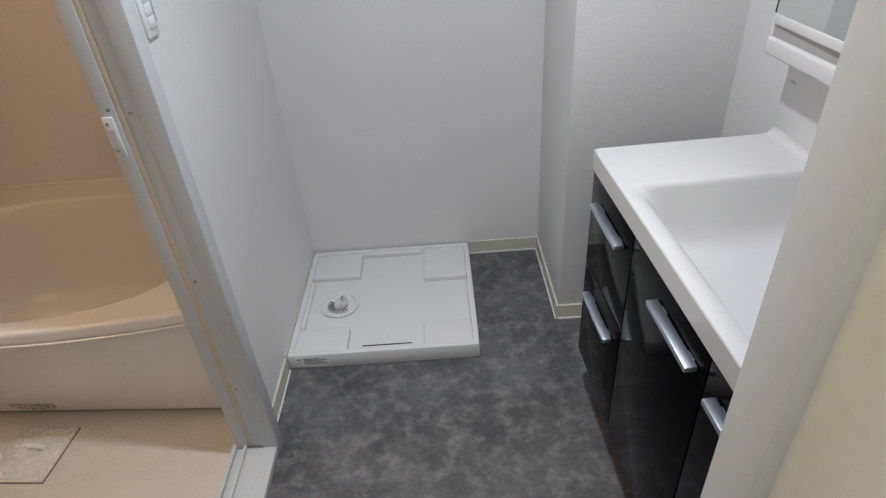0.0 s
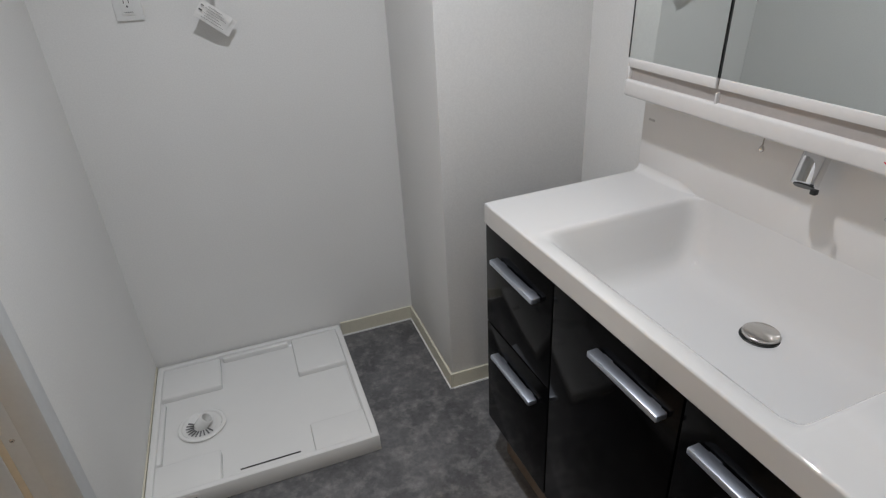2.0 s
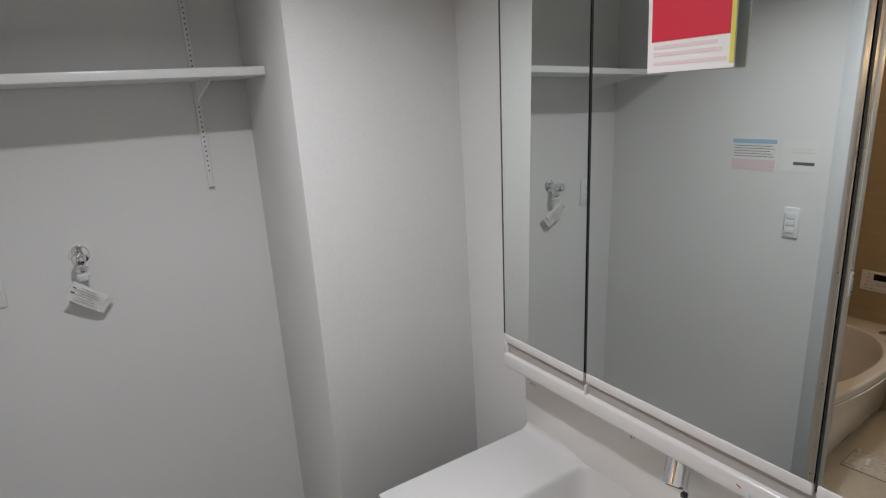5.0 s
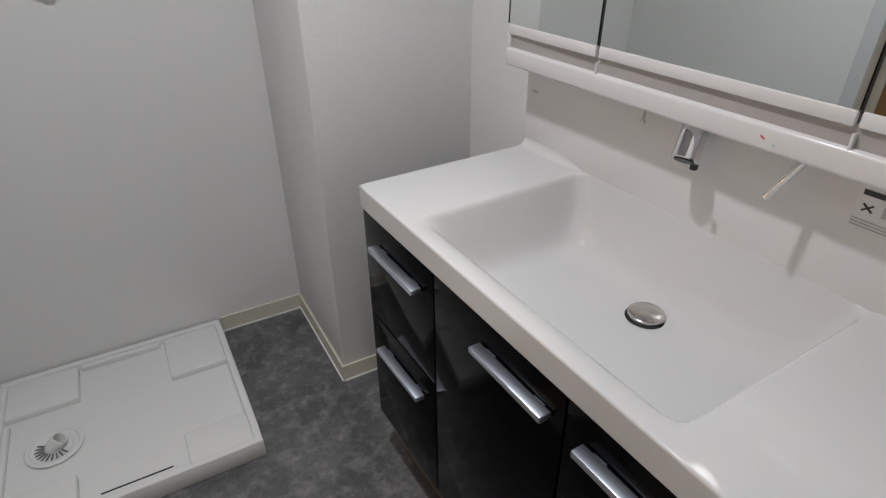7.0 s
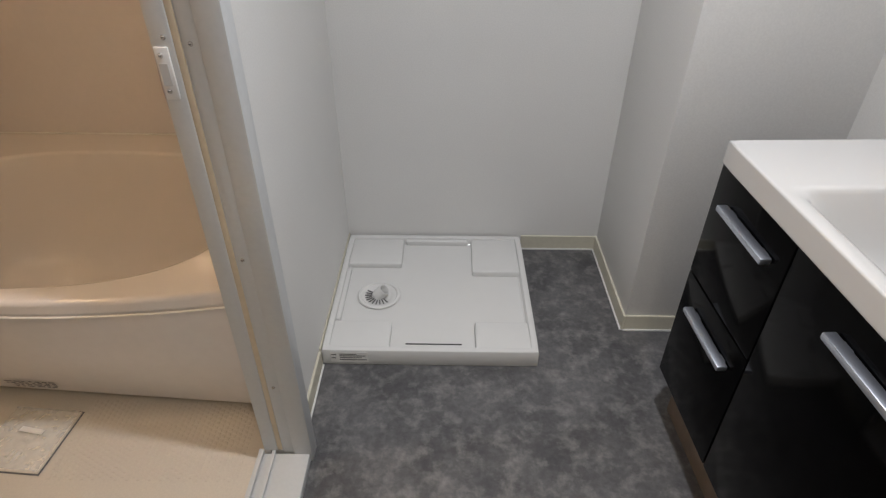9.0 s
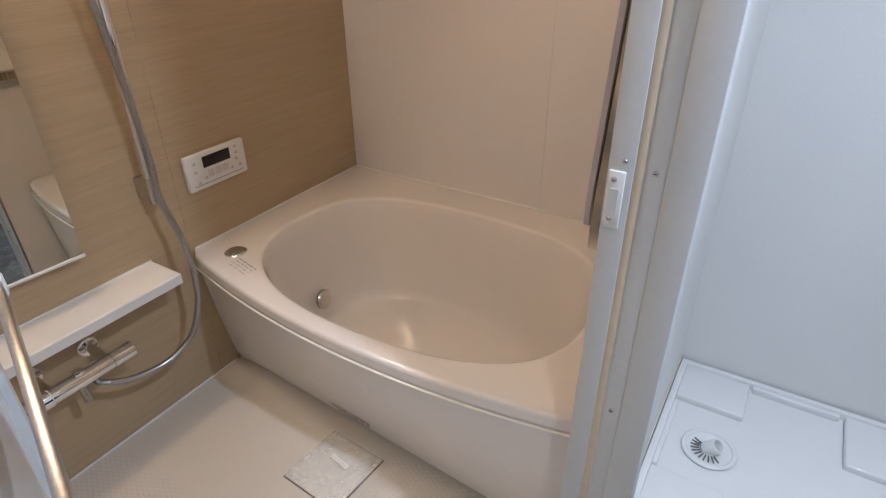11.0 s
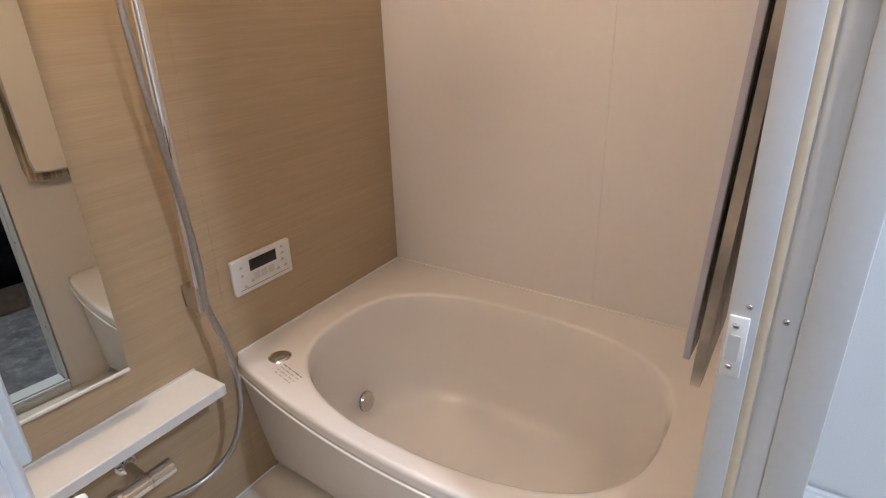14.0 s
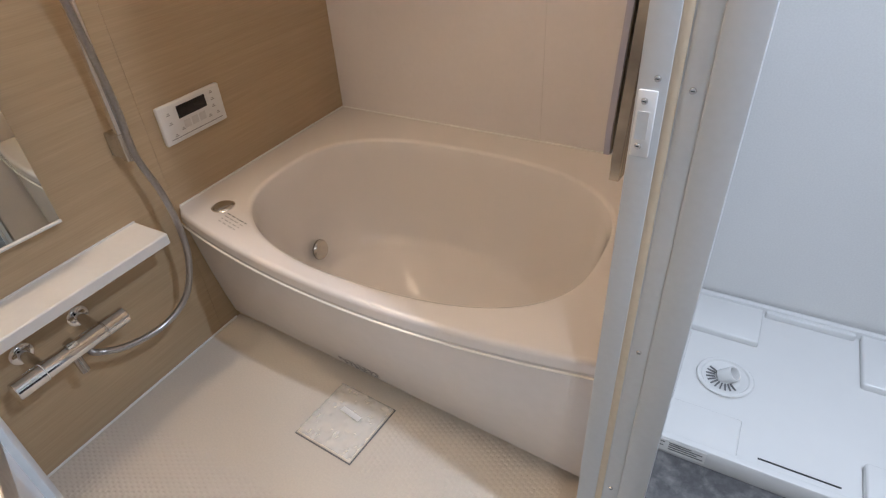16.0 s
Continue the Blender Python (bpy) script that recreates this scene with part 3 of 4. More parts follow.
def mirror_cabinet():
    t = thing("mirror_cabinet", "three-door mirror cabinet with a white tray below", "mirror cabinet", (1.41, -1.29, 1.04))
    part("case", box(MIRROR_X + 0.045, EAST - 0.002, V1, V0, TRAY_HI, 1.93, 0.002), WHITEPLASTIC, t)
    tray = box(MIRROR_X - 0.004, EAST - 0.002, V1, V0, TRAY_LO, 1.080, 0.006, 3)
    tray_ob = part("tray", tray, TRAY, t, "white plastic tray")
    # filler strip in the slot, coloured as its shade
    part("tray_slot_shade", box(MIRROR_X + 0.006, MIRROR_X + 0.022, V1 + 0.012, V0 - 0.012, 1.079, 1.112), TRAYSHADE, tray_ob, smooth=None)
    part("tray_end", box(MIRROR_X + 0.0, MIRROR_X + 0.024, V0 - 0.010, V0, 1.076, 1.110, 0.002), TRAY, tray_ob)
    cuts = (V0, -1.062, -1.514, V1)
    for k in range(3):
        a, b = cuts[k] - 0.0022, cuts[k + 1] + 0.0022
        yc = (a + b) / 2
        lean = pose(MIRROR_X + 0.004, yc, 1.11, 0, 1.25, (-1.0, -0.2, -0.6)[k]) @ pose(-MIRROR_X - 0.004, -yc, -1.11)
        # door backs showing in the slot carry the same shaded tone
        d = part("mirror_door", turned(box(MIRROR_X + 0.004, MIRROR_X + 0.020, b, a, 1.113, 1.925, 0.001), lean), TRAYSHADE, t, "mirror-faced door")
        part("glass", turned(box(MIRROR_X, MIRROR_X + 0.0045, b, a, 1.128, 1.925), lean), MIRROR, d, "silvered glass", None)
        part("bottom_rail", turned(box(MIRROR_X - 0.002, MIRROR_X + 0.010, b, a, 1.107, 1.1285, 0.003), lean), TRAY, d, "white finger rail")
        # dark strip added along the door's edge to draw the shaded gap
        part("gap_shade_strip", turned(box(MIRROR_X - 0.0010, MIRROR_X + 0.012, a, a + 0.0028, 1.1285, 1.925), lean), DARKEDGE, d, "added dark strip drawing the shaded door gap", None)
        if k:
            part("clip", box(MIRROR_X - 0.003, MIRROR_X + 0.008, a - 0.002, a + 0.002, 1.078, 1.100, 0.001), TRAY, t)
    part("dot_mark", turned(box(-0.0006, 0.0006, -0.004, 0.004, -0.0008, 0.0008), pose(MIRROR_X - 0.0045, -1.405, 1.062, 25, 0, 0)), RED, tray_ob, smooth=None)
    part("dot_mark", box(MIRROR_X - 0.0050, MIRROR_X - 0.004, -1.425, -1.422, 1.053, 1.056), BLUE, tray_ob, smooth=None)
    return t


askew(mirror_cabinet())
warning = flat_sticker("warning_card", "white card with a red band hung on the mirror", MIRROR_X, -1.200, -1.348, 1.722, 1.86, -1,
             [(0.05, 0.95, 0.34, 0.95, RED)] + lines(0.08, 0.92, (0.10, 0.20, 0.28), PINK, 0.02) + [(0.955, 1.0, 0.05, 1.0, YELLOW)], category="card", thick=0.003)
askew(warning)

# west wall: notices and switch
flat_sticker("notice_sheet", "printed notice with a blue heading on the wall", 0.0, -0.572, -0.745, 1.415, 1.535, 1,
             [(0.02, 0.98, 0.86, 0.99, BLUE), (0.03, 0.97, 0.03, 0.36, PINK)] + lines(0.06, 0.94, (0.46, 0.54, 0.62, 0.70, 0.78), INK, 0.008), category="notice")
flat_sticker("notice_card", "small white instruction card on the wall", 0.0, -0.760, -0.885, 1.422, 1.532, 1,
             [(0.35, 0.92, 0.22, 0.32, INK)] + lines(0.3, 0.9, (0.62, 0.74), PINK, 0.01), category="notice")


def switch_plate(name, label, x, y, z, sign):
    t = thing(name, label, "light switch", (x, y, z))
    xa, xb = sorted((x, x + sign * 0.007))
    part("plate", box(xa, xb, y - 0.027, y + 0.027, z - 0.055, z + 0.055, 0.0025), WHITEPLASTIC, t)
    xa, xb = sorted((x + sign * 0.006, x + sign * 0.010))
    for k in (-1, 0, 1):
        part("rocker", box(xa, xb, y - 0.014, y + 0.018, z + k * 0.026 - 0.012, z + k * 0.026 + 0.012, 0.001), WHITEPLASTIC, t)
    part("indicator", box(x + sign * 0.007, x + sign * 0.0104, y + 0.0215, y + 0.0235, z - 0.030, z + 0.030), BLUE, t, smooth=None)


switch_plate("wall_switch", "white wall switch plate with three rockers", 0.0, -0.822, 1.238, 1)


def wall_outlet():
    x, z = 0.242, 1.290
    t = thing("wall_outlet", "white double power outlet on the wall", "outlet", (x, 0, z))
    part("plate", box(x - 0.036, x + 0.036, -0.007, 0.0, z - 0.060, z + 0.060, 0.0025), WHITEPLASTIC, t)
    part("insert", box(x - 0.018, x + 0.018, -0.0095, -0.006, z - 0.045, z + 0.045, 0.001), WHITEPLASTIC, t)
    for dz in (0.024, -0.010):
        for dx in (-0.0065, 0.0065):
            part("slot", box(x + dx - 0.0011, x + dx + 0.0011, -0.0102, -0.0090, z + dz - 0.0045, z + dz + 0.0045), INK, t, smooth=None)
        part("earth_hole", lathe([(0, 0), (0.0028, 0), (0.0028, -0.001)], pose(x, -0.0101, z + dz - 0.012, 90, 0, 0), 10), INK, t)
    part("earth_cover", box(x - 0.012, x + 0.012, -0.0105, -0.009, z - 0.0375, z - 0.0365), INK, t, smooth=None)


wall_outlet()


def water_tap():
    x, z = 0.463, 1.338
    t = thing("washing_machine_tap", "chrome washing machine tap with a paper tag", "tap", (x, 0, z))
    part("flange", lathe([(0, 0.004), (0.022, 0.004), (0.026, 0.002), (0.027, 0.0)], pose(x, 0, z, 90, 0, 0), 32), CHROME, t)
    part("body", rod((x, -0.002, z), (x, -0.052, z), 0.0125, 24), CHROME, t)
    part("knob", lathe([(0, 0.030), (0.012, 0.029), (0.017, 0.025), (0.018, 0.010), (0.013, 0.0), (0, 0.0)], pose(x, -0.050, z, 90, 0, 0), 28), CHROME, t)
    part("outlet", rod((x, -0.040, z - 0.006), (x, -0.040, z - 0.044), 0.0115, 24), CHROME, t)
    part("collar", lathe([(0, 0), (0.016, 0), (0.017, 0.003), (0.017, 0.010), (0.012, 0.012), (0, 0.012)], pose(x, -0.040, z - 0.040), 28), CHROME, t)
    part("hose_nipple", lathe([(0, 0), (0.013, 0), (0.0155, 0.004), (0.0155, 0.016), (0.010, 0.020), (0, 0.020)], pose(x, -0.040, z - 0.064), 24), WHITEPLASTIC, t, "clear plastic nipple")
    m = pose(x - 0.002, -0.047, z - 0.112, 0, 40, 0) @ pose(0, 0, 0, -8, 0, 8)

    def crumpled(w, h, dy, seed):
        bm, n = bmesh.new(), 8
        bend = lambda i, j: dy + 0.0035 * noise.noise(Vector((i * 0.55, j * 0.45, seed))) + 0.004 * (i / n) ** 3
        for side in (0.0, 0.0005):
            vs = [[bm.verts.new((w * (i / n - 0.5), bend(i, j) + side, h * (j / n - 0.5))) for j in range(n + 1)] for i in range(n + 1)]
            for i in range(n):
                for j in range(n):
                    bm.faces.new([vs[i][j], vs[i + 1][j], vs[i + 1][j + 1], vs[i][j + 1]])
        return turned(bm, m)

    tag = part("tag", crumpled(0.096, 0.052, 0.0, 1.3), PAPER, t, "crumpled white printed paper tag", 25)
    part("tag_fold", turned(crumpled(0.100, 0.050, 0.006, 4.1), pose(0.010, 0, -0.008)), PAPER, tag, smooth=25)
    for k in range(6):
        part("print", turned(box(-0.030 + 0.006 * (k % 2), 0.036 - 0.009 * (k % 3), -0.0050, -0.0042, -0.018 + 0.0068 * k, -0.0166 + 0.0068 * k), m), PALEINK, tag, smooth=None)
    part("print", turned(box(-0.044, -0.034, -0.0052, -0.0044, -0.004, 0.0), m), INK, tag, smooth=None)
    part("print", turned(box(-0.044, -0.036, -0.0052, -0.0044, 0.010, 0.013), m), INK, tag, smooth=None)
    part("tie", rod((x, -0.043, z - 0.055), (x - 0.010, -0.047, z - 0.100), 0.0006, 6, 0.0001), WHITEPLASTIC, tag)


water_tap()


RAIL_WEST = 0.205


def wall_shelf():
    t = thing("wall_shelf", "white board shelf on slotted rails above the washing machine", "shelf", (0.48, -0.16, 1.80))
    part("board", box(0.004, PILLAR_X - 0.004, -0.268, -0.012, 1.788, 1.810, 0.0015), WHITEPLASTIC, t)
    for x in (RAIL_WEST, 0.838):
        r = part("rail", box(x - 0.008, x + 0.008, -0.011, 0.0, 1.478, 2.10, 0.001), WHITEPLASTIC, t, "white slotted rail")
        for k in range(38):
            z = 2.06 - 0.0143 * k
            part("slot", box(x - 0.0019, x + 0.0019, -0.0118, -0.0105, z - 0.0024, z + 0.0024), INK, r, smooth=None)
        part("rail_end", box(x - 0.008, x + 0.008, -0.0116, -0.0105, 1.479, 1.4815), INK, r, smooth=None)
        bm = bmesh.new()
        prof = [(-0.012, 1.728), (-0.012, 1.787), (-0.245, 1.787), (-0.245, 1.776), (-0.050, 1.740)]
        a = [bm.verts.new((x - 0.002, y, z)) for y, z in prof]
        b = [bm.verts.new((x + 0.002, y, z)) for y, z in prof]
        bm.faces.new(a)
        bm.faces.new(b)
        for k in range(5):
            bm.faces.new([a[k], a[(k + 1) % 5], b[(k + 1) % 5], b[k]])
        part("bracket", bm, WHITEPLASTIC, t)


wall_shelf()


def ceiling_lamp(name, place, label):
    t = thing(name, label, "ceiling lamp", (place[0], place[1], HIGH))
    x, y, _ = place
    part("trim_ring", lathe([(0.078, 0.0), (0.098, -0.002), (0.100, -0.006), (0.096, -0.009), (0.080, -0.009), (0.078, 0.0)], pose(x, y, HIGH), 40), WHITEPLASTIC, t)
    part("diffuser", lathe([(0, -0.004), (0.079, -0.004)], pose(x, y, HIGH), 40), LED, t)


ceiling_lamp("ceiling_downlight", LAMP, "round white ceiling downlight switched on")
ceiling_lamp("hall_downlight", HALL_LAMP, "round white hall ceiling downlight switched on")

# ---- bathroom things ----
RIM = 0.482
INLET, INLET_AIM = (-1.143, -0.505, 0.190), (-1.045, -0.501, 0.208)


def tub_front(x):
    return -0.926 + 0.19 * (x + 0.62) ** 2


def bathtub():
    t = thing("bathtub", "cream acrylic bathtub with a bowed front apron", "bathtub", (-0.72, -0.48, 0))
    n = 128
    x0, x1, yb = BATH_W + 0.002, BATH_E - 0.002, BATH_N - 0.002
    cx, cy = -0.707, -0.502

    def outer(d, z):
        ring = []
        for k in range(n):
            a = 2 * math.pi * k / n
            c, s = math.cos(a), math.sin(a)
            far = 9.0
            if c > 1e-6:
                far = min(far, (x1 - cx) / c)
            if c < -1e-6:
                far = min(far, (x0 - cx) / c)
            if s > 1e-6:
                far = min(far, (yb - cy) / s)
            if s < -1e-6:
                lo, hi = 0.0, 2.0
                for _ in range(40):
                    mid = (lo + hi) / 2
                    if cy + mid * s > tub_front(cx + mid * c) + d:
                        lo = mid
                    else:
                        hi = mid
                far = min(far, lo)
            ring.append((cx + far * c, cy + far * s, z))
        return ring

    def inner(shrink, e, z, sx=0.0, sy=0.0):
        ring = []
        for k in range(n):
            a = 2 * math.pi * k / n
            c, s = math.cos(a), math.sin(a)
            hx, hy = 0.512 - shrink, 0.342 - shrink * 0.9
            p = e + 0.30 if c > 0 and s < 0 else e + 0.10 if c < 0 and s > 0 else e - 0.15
            r = 1.0 / ((abs(c) / hx) ** p + (abs(s) / hy) ** p) ** (1.0 / p)
            bow = 0.022 * (1 - (c * r / hx) ** 2) if s < 0 else 0.0
            ring.append((cx + sx + r * c, cy + sy + r * s - bow * abs(s), z))
        return ring

    rings = [outer(0.003, RIM - 0.040), outer(0.0, RIM - 0.034), outer(0.0, RIM - 0.032), outer(0.0, RIM - 0.014), outer(0.0, RIM - 0.012), outer(0.0015, RIM - 0.006), outer(0.005, RIM - 0.002), outer(0.011, RIM), outer(0.015, RIM)]
    rings += [inner(-0.018, 2.7, RIM), inner(-0.014, 2.7, RIM), inner(-0.008, 2.7, RIM - 0.0015), inner(-0.003, 2.7, RIM - 0.004), inner(0.0, 2.7, RIM - 0.009), inner(0.008, 2.75, RIM - 0.05), inner(0.026, 2.8, 0.32),
              inner(0.048, 2.9, 0.23), inner(0.062, 2.9, 0.175), inner(0.074, 2.9, 0.142), inner(0.092, 2.9, 0.118), inner(0.114, 2.9, 0.105), inner(0.140, 2.9, 0.0995), inner(0.18, 2.9, 0.098), inner(0.30, 2.9, 0.097)]
    part("shell", loops(rings, True, False), TUB, t, smooth=50)
    # apron bowed under the rim, leaning in towards the floor
    bm = bmesh.new()
    prof = [(0.0, 0.442), (0.06, 0.428), (0.14, 0.40), (0.30, 0.32), (0.52, 0.22), (0.75, 0.12), (0.92, 0.06), (1.0, 0.028)]
    cols = []
    steps = 48
    for k in range(steps + 1):
        x = x0 + (x1 - x0) * k / steps
        top, low = tub_front(x) + 0.010, -0.745 - 0.085 * k / steps
        cols.append([bm.verts.new((x, top + (low - top) * (s ** 1.1), z)) for s, z in prof] + [bm.verts.new((x, -0.70, 0.028))])
    for a, b in zip(cols, cols[1:]):
        for j in range(len(a) - 1):
            bm.faces.new([a[j], a[j + 1], b[j + 1], b[j]])
    part("apron", bm, APRON, t, smooth=40)
    part("kick_recess", box(x0, x1, -0.735, -0.70, 0.0, 0.03), GASKET, t, smooth=None)
    # bright bead between rim and apron
    bead = [Vector((x0 + (x1 - x0) * k / 40, tub_front(x0 + (x1 - x0) * k / 40) - 0.002, 0.4385)) for k in range(41)]
    part("bead", tube(bead, 0.0032, 8), BEAD, t)
    part("caulk_line", box(x0, x1, yb - 0.004, yb + 0.006, RIM - 0.001, RIM + 0.0035), SKIRT_CAULK, t)
    part("caulk_line", box(x0 - 0.006, x0 + 0.004, tub_front(x0) + 0.02, yb - 0.004, RIM - 0.001, RIM + 0.0035), SKIRT_CAULK, t)
    button = part("drain_button", lathe([(0, 0.006), (0.022, 0.006), (0.026, 0.004), (0.028, 0.0)], pose(-1.232, -0.752, RIM), 32), STEEL, t, "round steel push button")
    part("button_ring", lathe([(0.028, 0.0), (0.031, 0.002), (0.034, 0.0)], pose(-1.232, -0.752, RIM), 32), CHROME, button)
    inlet = part("inlet", lathe([(0, 0.016), (0.030, 0.014), (0.035, 0.008), (0.035, 0.0)], along(INLET, INLET_AIM), 32), STEEL, t, "round metal circulation inlet")
    part("inlet_slit", lathe([(0.0352, 0.004), (0.0352, 0.007)], along(INLET, INLET_AIM), 32), DARKEDGE, inlet)
    return t


bathtub()


def label_bars(name, label, m, width, height, rows, seed, inks=(PALEINK, INK), weight=0.13):
    """Unreadable print as short bars on a clear label, in the plane z = 0 of the pose m."""
    rnd = random.Random(seed)
    t = thing(name, label, "label", m.translation)
    back = Matrix.Translation(m.translation)
    local = back.inverted() @ m
    for k in range(rows):
        y = height * (0.5 - (k + 0.5) / rows)
        x = -width / 2 + rnd.uniform(0, 0.15) * width
        while x < width / 2 - 0.004:
            w = rnd.uniform(0.006, 0.022)
            b = min(width / 2, x + w)
            bm = turned(box(x, b, y - height / rows * weight, y + height / rows * weight, 0.0004, 0.0009), local)
            part("print", bm, inks[0] if k else inks[1], t, smooth=None, at=(0, 0, 0))
            x += w + rnd.uniform(0.004, 0.012)


label_bars("tub_label", "faint printed care label on the tub rim", pose(-1.150, -0.802, RIM + 0.0002, 0, 0, -12), 0.095, 0.048, 4, 3)
label_bars("apron_label", "scuffed grey print low on the tub apron", pose(-0.785, -0.8030, 0.072, 110, 0, -3), 0.15, 0.046, 4, 8, (INK, INK), 0.24)


def floor_cover():
    t = thing("drain_cover", "square floor drain cover still wrapped in clear film", "drain cover", (-0.745, -0.94, 0))
    m = pose(-0.745, -0.937, 0.0, 0, 0, -4)
    part("seam", turned(box(-0.099, 0.099, -0.102, 0.102, 0.0005, 0.0022), m), INK, t, smooth=None)
    part("cover", turned(box(-0.0955, 0.0955, -0.0985, 0.0985, 0.0010, 0.0042, 0.001), m), BATHFLOOR, t)
    sheet = bmesh.new()
    g = 26
    vs = [[sheet.verts.new(m @ Vector((-0.094 + 0.188 * i / g, -0.096 + 0.192 * j / g,
                                      0.0085 + 0.0060 * abs(noise.noise(Vector((i * 0.34, j * 0.47, 0.4)))) ** 0.6 + 0.0040 * noise.noise(Vector((i * 0.9, j * 0.7, 2.0))))))
           for j in range(g + 1)] for i in range(g + 1)]
    for i in range(g):
        for j in range(g):
            sheet.faces.new([vs[i][j], vs[i + 1][j], vs[i + 1][j + 1], vs[i][j + 1]])
    film = part("film", sheet, FILM, t, "crumpled clear plastic film", 25)
    film.visible_shadow = False
    part("tape", turned(box(-0.045, 0.025, -0.008, 0.008, 0.0135, 0.0142), m @ pose(0.012, 0.020, 0, 0, 0, -6)), PAPER, t, "white paper tab")


floor_cover()


def stud_field():
    """Small square raised studs of the non-slip floor, one sheet of them."""
    verts, faces = [], []
    step = 0.0145
    for x0, x1, y0, y1 in ((-0.625, -0.14, -1.05, -0.80), (-1.34, -0.42, -1.50, -1.19)):
        i = 0
        x = x0
        while x < x1:
            y = y0 + (0.5 * step if i % 2 else 0.0)
            while y < y1:
                h = 0.0052
                k = len(verts)
                verts.extend([(x - h, y - h, 0.0002), (x + h, y - h, 0.0002), (x + h, y + h, 0.0002), (x - h, y + h, 0.0002),
                              (x - h * 0.7, y - h * 0.7, 0.0014), (x + h * 0.7, y - h * 0.7, 0.0014), (x + h * 0.7, y + h * 0.7, 0.0014), (x - h * 0.7, y + h * 0.7, 0.0014)])
                faces.extend([(k + 4, k + 5, k + 6, k + 7), (k, k + 1, k + 5, k + 4), (k + 1, k + 2, k + 6, k + 5), (k + 2, k + 3, k + 7, k + 6), (k + 3, k, k + 4, k + 7)])
                y += step
            x += step
            i += 1
    me = bpy.data.meshes.new("floor_studs")
    me.from_pydata(verts, [], faces)
    me.materials.append(DOTS)
    tagged(new("floor_studs", me), "fine raised non-slip studs on the bathroom floor", "floor texture", kind="stuff")


stud_field()


def controller():
    t = thing("bath_controller", "white water heater control panel with a dark display", "control panel", (BATH_W, -0.672, 0.715))
    x = BATH_W
    part("case", box(x, x + 0.016, -0.781, -0.563, 0.660, 0.770, 0.005, 3), WHITEPLASTIC, t)
    part("display", box(x + 0.0155, x + 0.0172, -0.722, -0.622, 0.722, 0.757, 0.0006), SCREEN, t, "dark display")
    for k, y in enumerate((-0.700, -0.673, -0.646)):
        part("button", box(x + 0.0155, x + 0.0168, y - 0.011, y + 0.011, 0.690, 0.712, 0.0006), TRAY, t)
    for y, z in ((-0.752, 0.742), (-0.752, 0.716), (-0.745, 0.680), (-0.718, 0.690), (-0.598, 0.752), (-0.598, 0.732), (-0.600, 0.712), (-0.620, 0.690), (-0.590, 0.690)):
        part("key_mark", box(x + 0.0158, x + 0.0165, y - 0.006, y + 0.006, z - 0.0014, z + 0.0014), PALEINK, t, smooth=None)
        part("key_mark", box(x + 0.0158, x + 0.0165, y - 0.003, y + 0.003, z + 0.003, z + 0.006), PALEINK, t, smooth=None)
    part("rule", box(x + 0.0158, x + 0.0165, -0.765, -0.580, 0.6735, 0.6750), INK, t, smooth=None)


controller()


def bath_mirror():
    t = thing("bath_mirror", "tall frameless bathroom mirror with a white lower trim", "mirror", (BATH_W, -1.31, 0.63))
    x = BATH_W
    m = pose(x + 0.026, -1.126, 1.18, 0, -1.2, -3.2) @ pose(-x - 0.008, 1.11, -1.18)
    part("backing", box(x, x + 0.004, -1.522, -1.142, 0.650, 1.70), DARKEDGE, t, smooth=None)
    part("glass", turned(box(x + 0.0042, x + 0.008, -1.514, -1.110, 0.640, 1.722), m), BATHMIRROR, t, "silvered glass", None)
    part("side_edge", turned(box(x - 0.012, x + 0.0042, -1.514, -1.1105, 0.640, 1.722), m), FRAME, t, smooth=None)
    part("lower_trim", turned(box(x - 0.012, x + 0.013, -1.516, -1.108, 0.632, 0.6395, 0.002), m), WHITEPLASTIC, t)
    part("upper_trim", turned(box(x - 0.012, x + 0.013, -1.516, -1.108, 1.7225, 1.734, 0.002), m), WHITEPLASTIC, t)


bath_mirror()


def bath_shelf():
    t = thing("bath_shelf", "white moulded shelf board under the bathroom mirror", "shelf", (BATH_W, -1.25, 0.5))
    bm = bmesh.new()
    x, xo = BATH_W, -1.224
    outline = [(x, -0.945), (xo - 0.004, -0.945), (xo, -0.949), (xo, -1.58), (xo - 0.008, -1.60), (x, -1.60)]
    lo = [(a, b, 0.482) for a, b in outline]
    hi = [(a, b, 0.509) for a, b in outline]
    top = [(a if a == x else a - 0.003, min(b, -0.948), 0.512) for a, b in outline]
    part("board", loops([lo, hi, top], True, True, bm), WHITEPLASTIC, t, smooth=30)
    part("wall_upstand", box(x, x + 0.004, -1.598, -0.947, 0.511, 0.517, 0.0015), WHITEPLASTIC, t)
    part("underside_rail", box(x, xo - 0.02, -1.59, -0.957, 0.470, 0.4825, 0.003), WHITEPLASTIC, t)


bath_shelf()


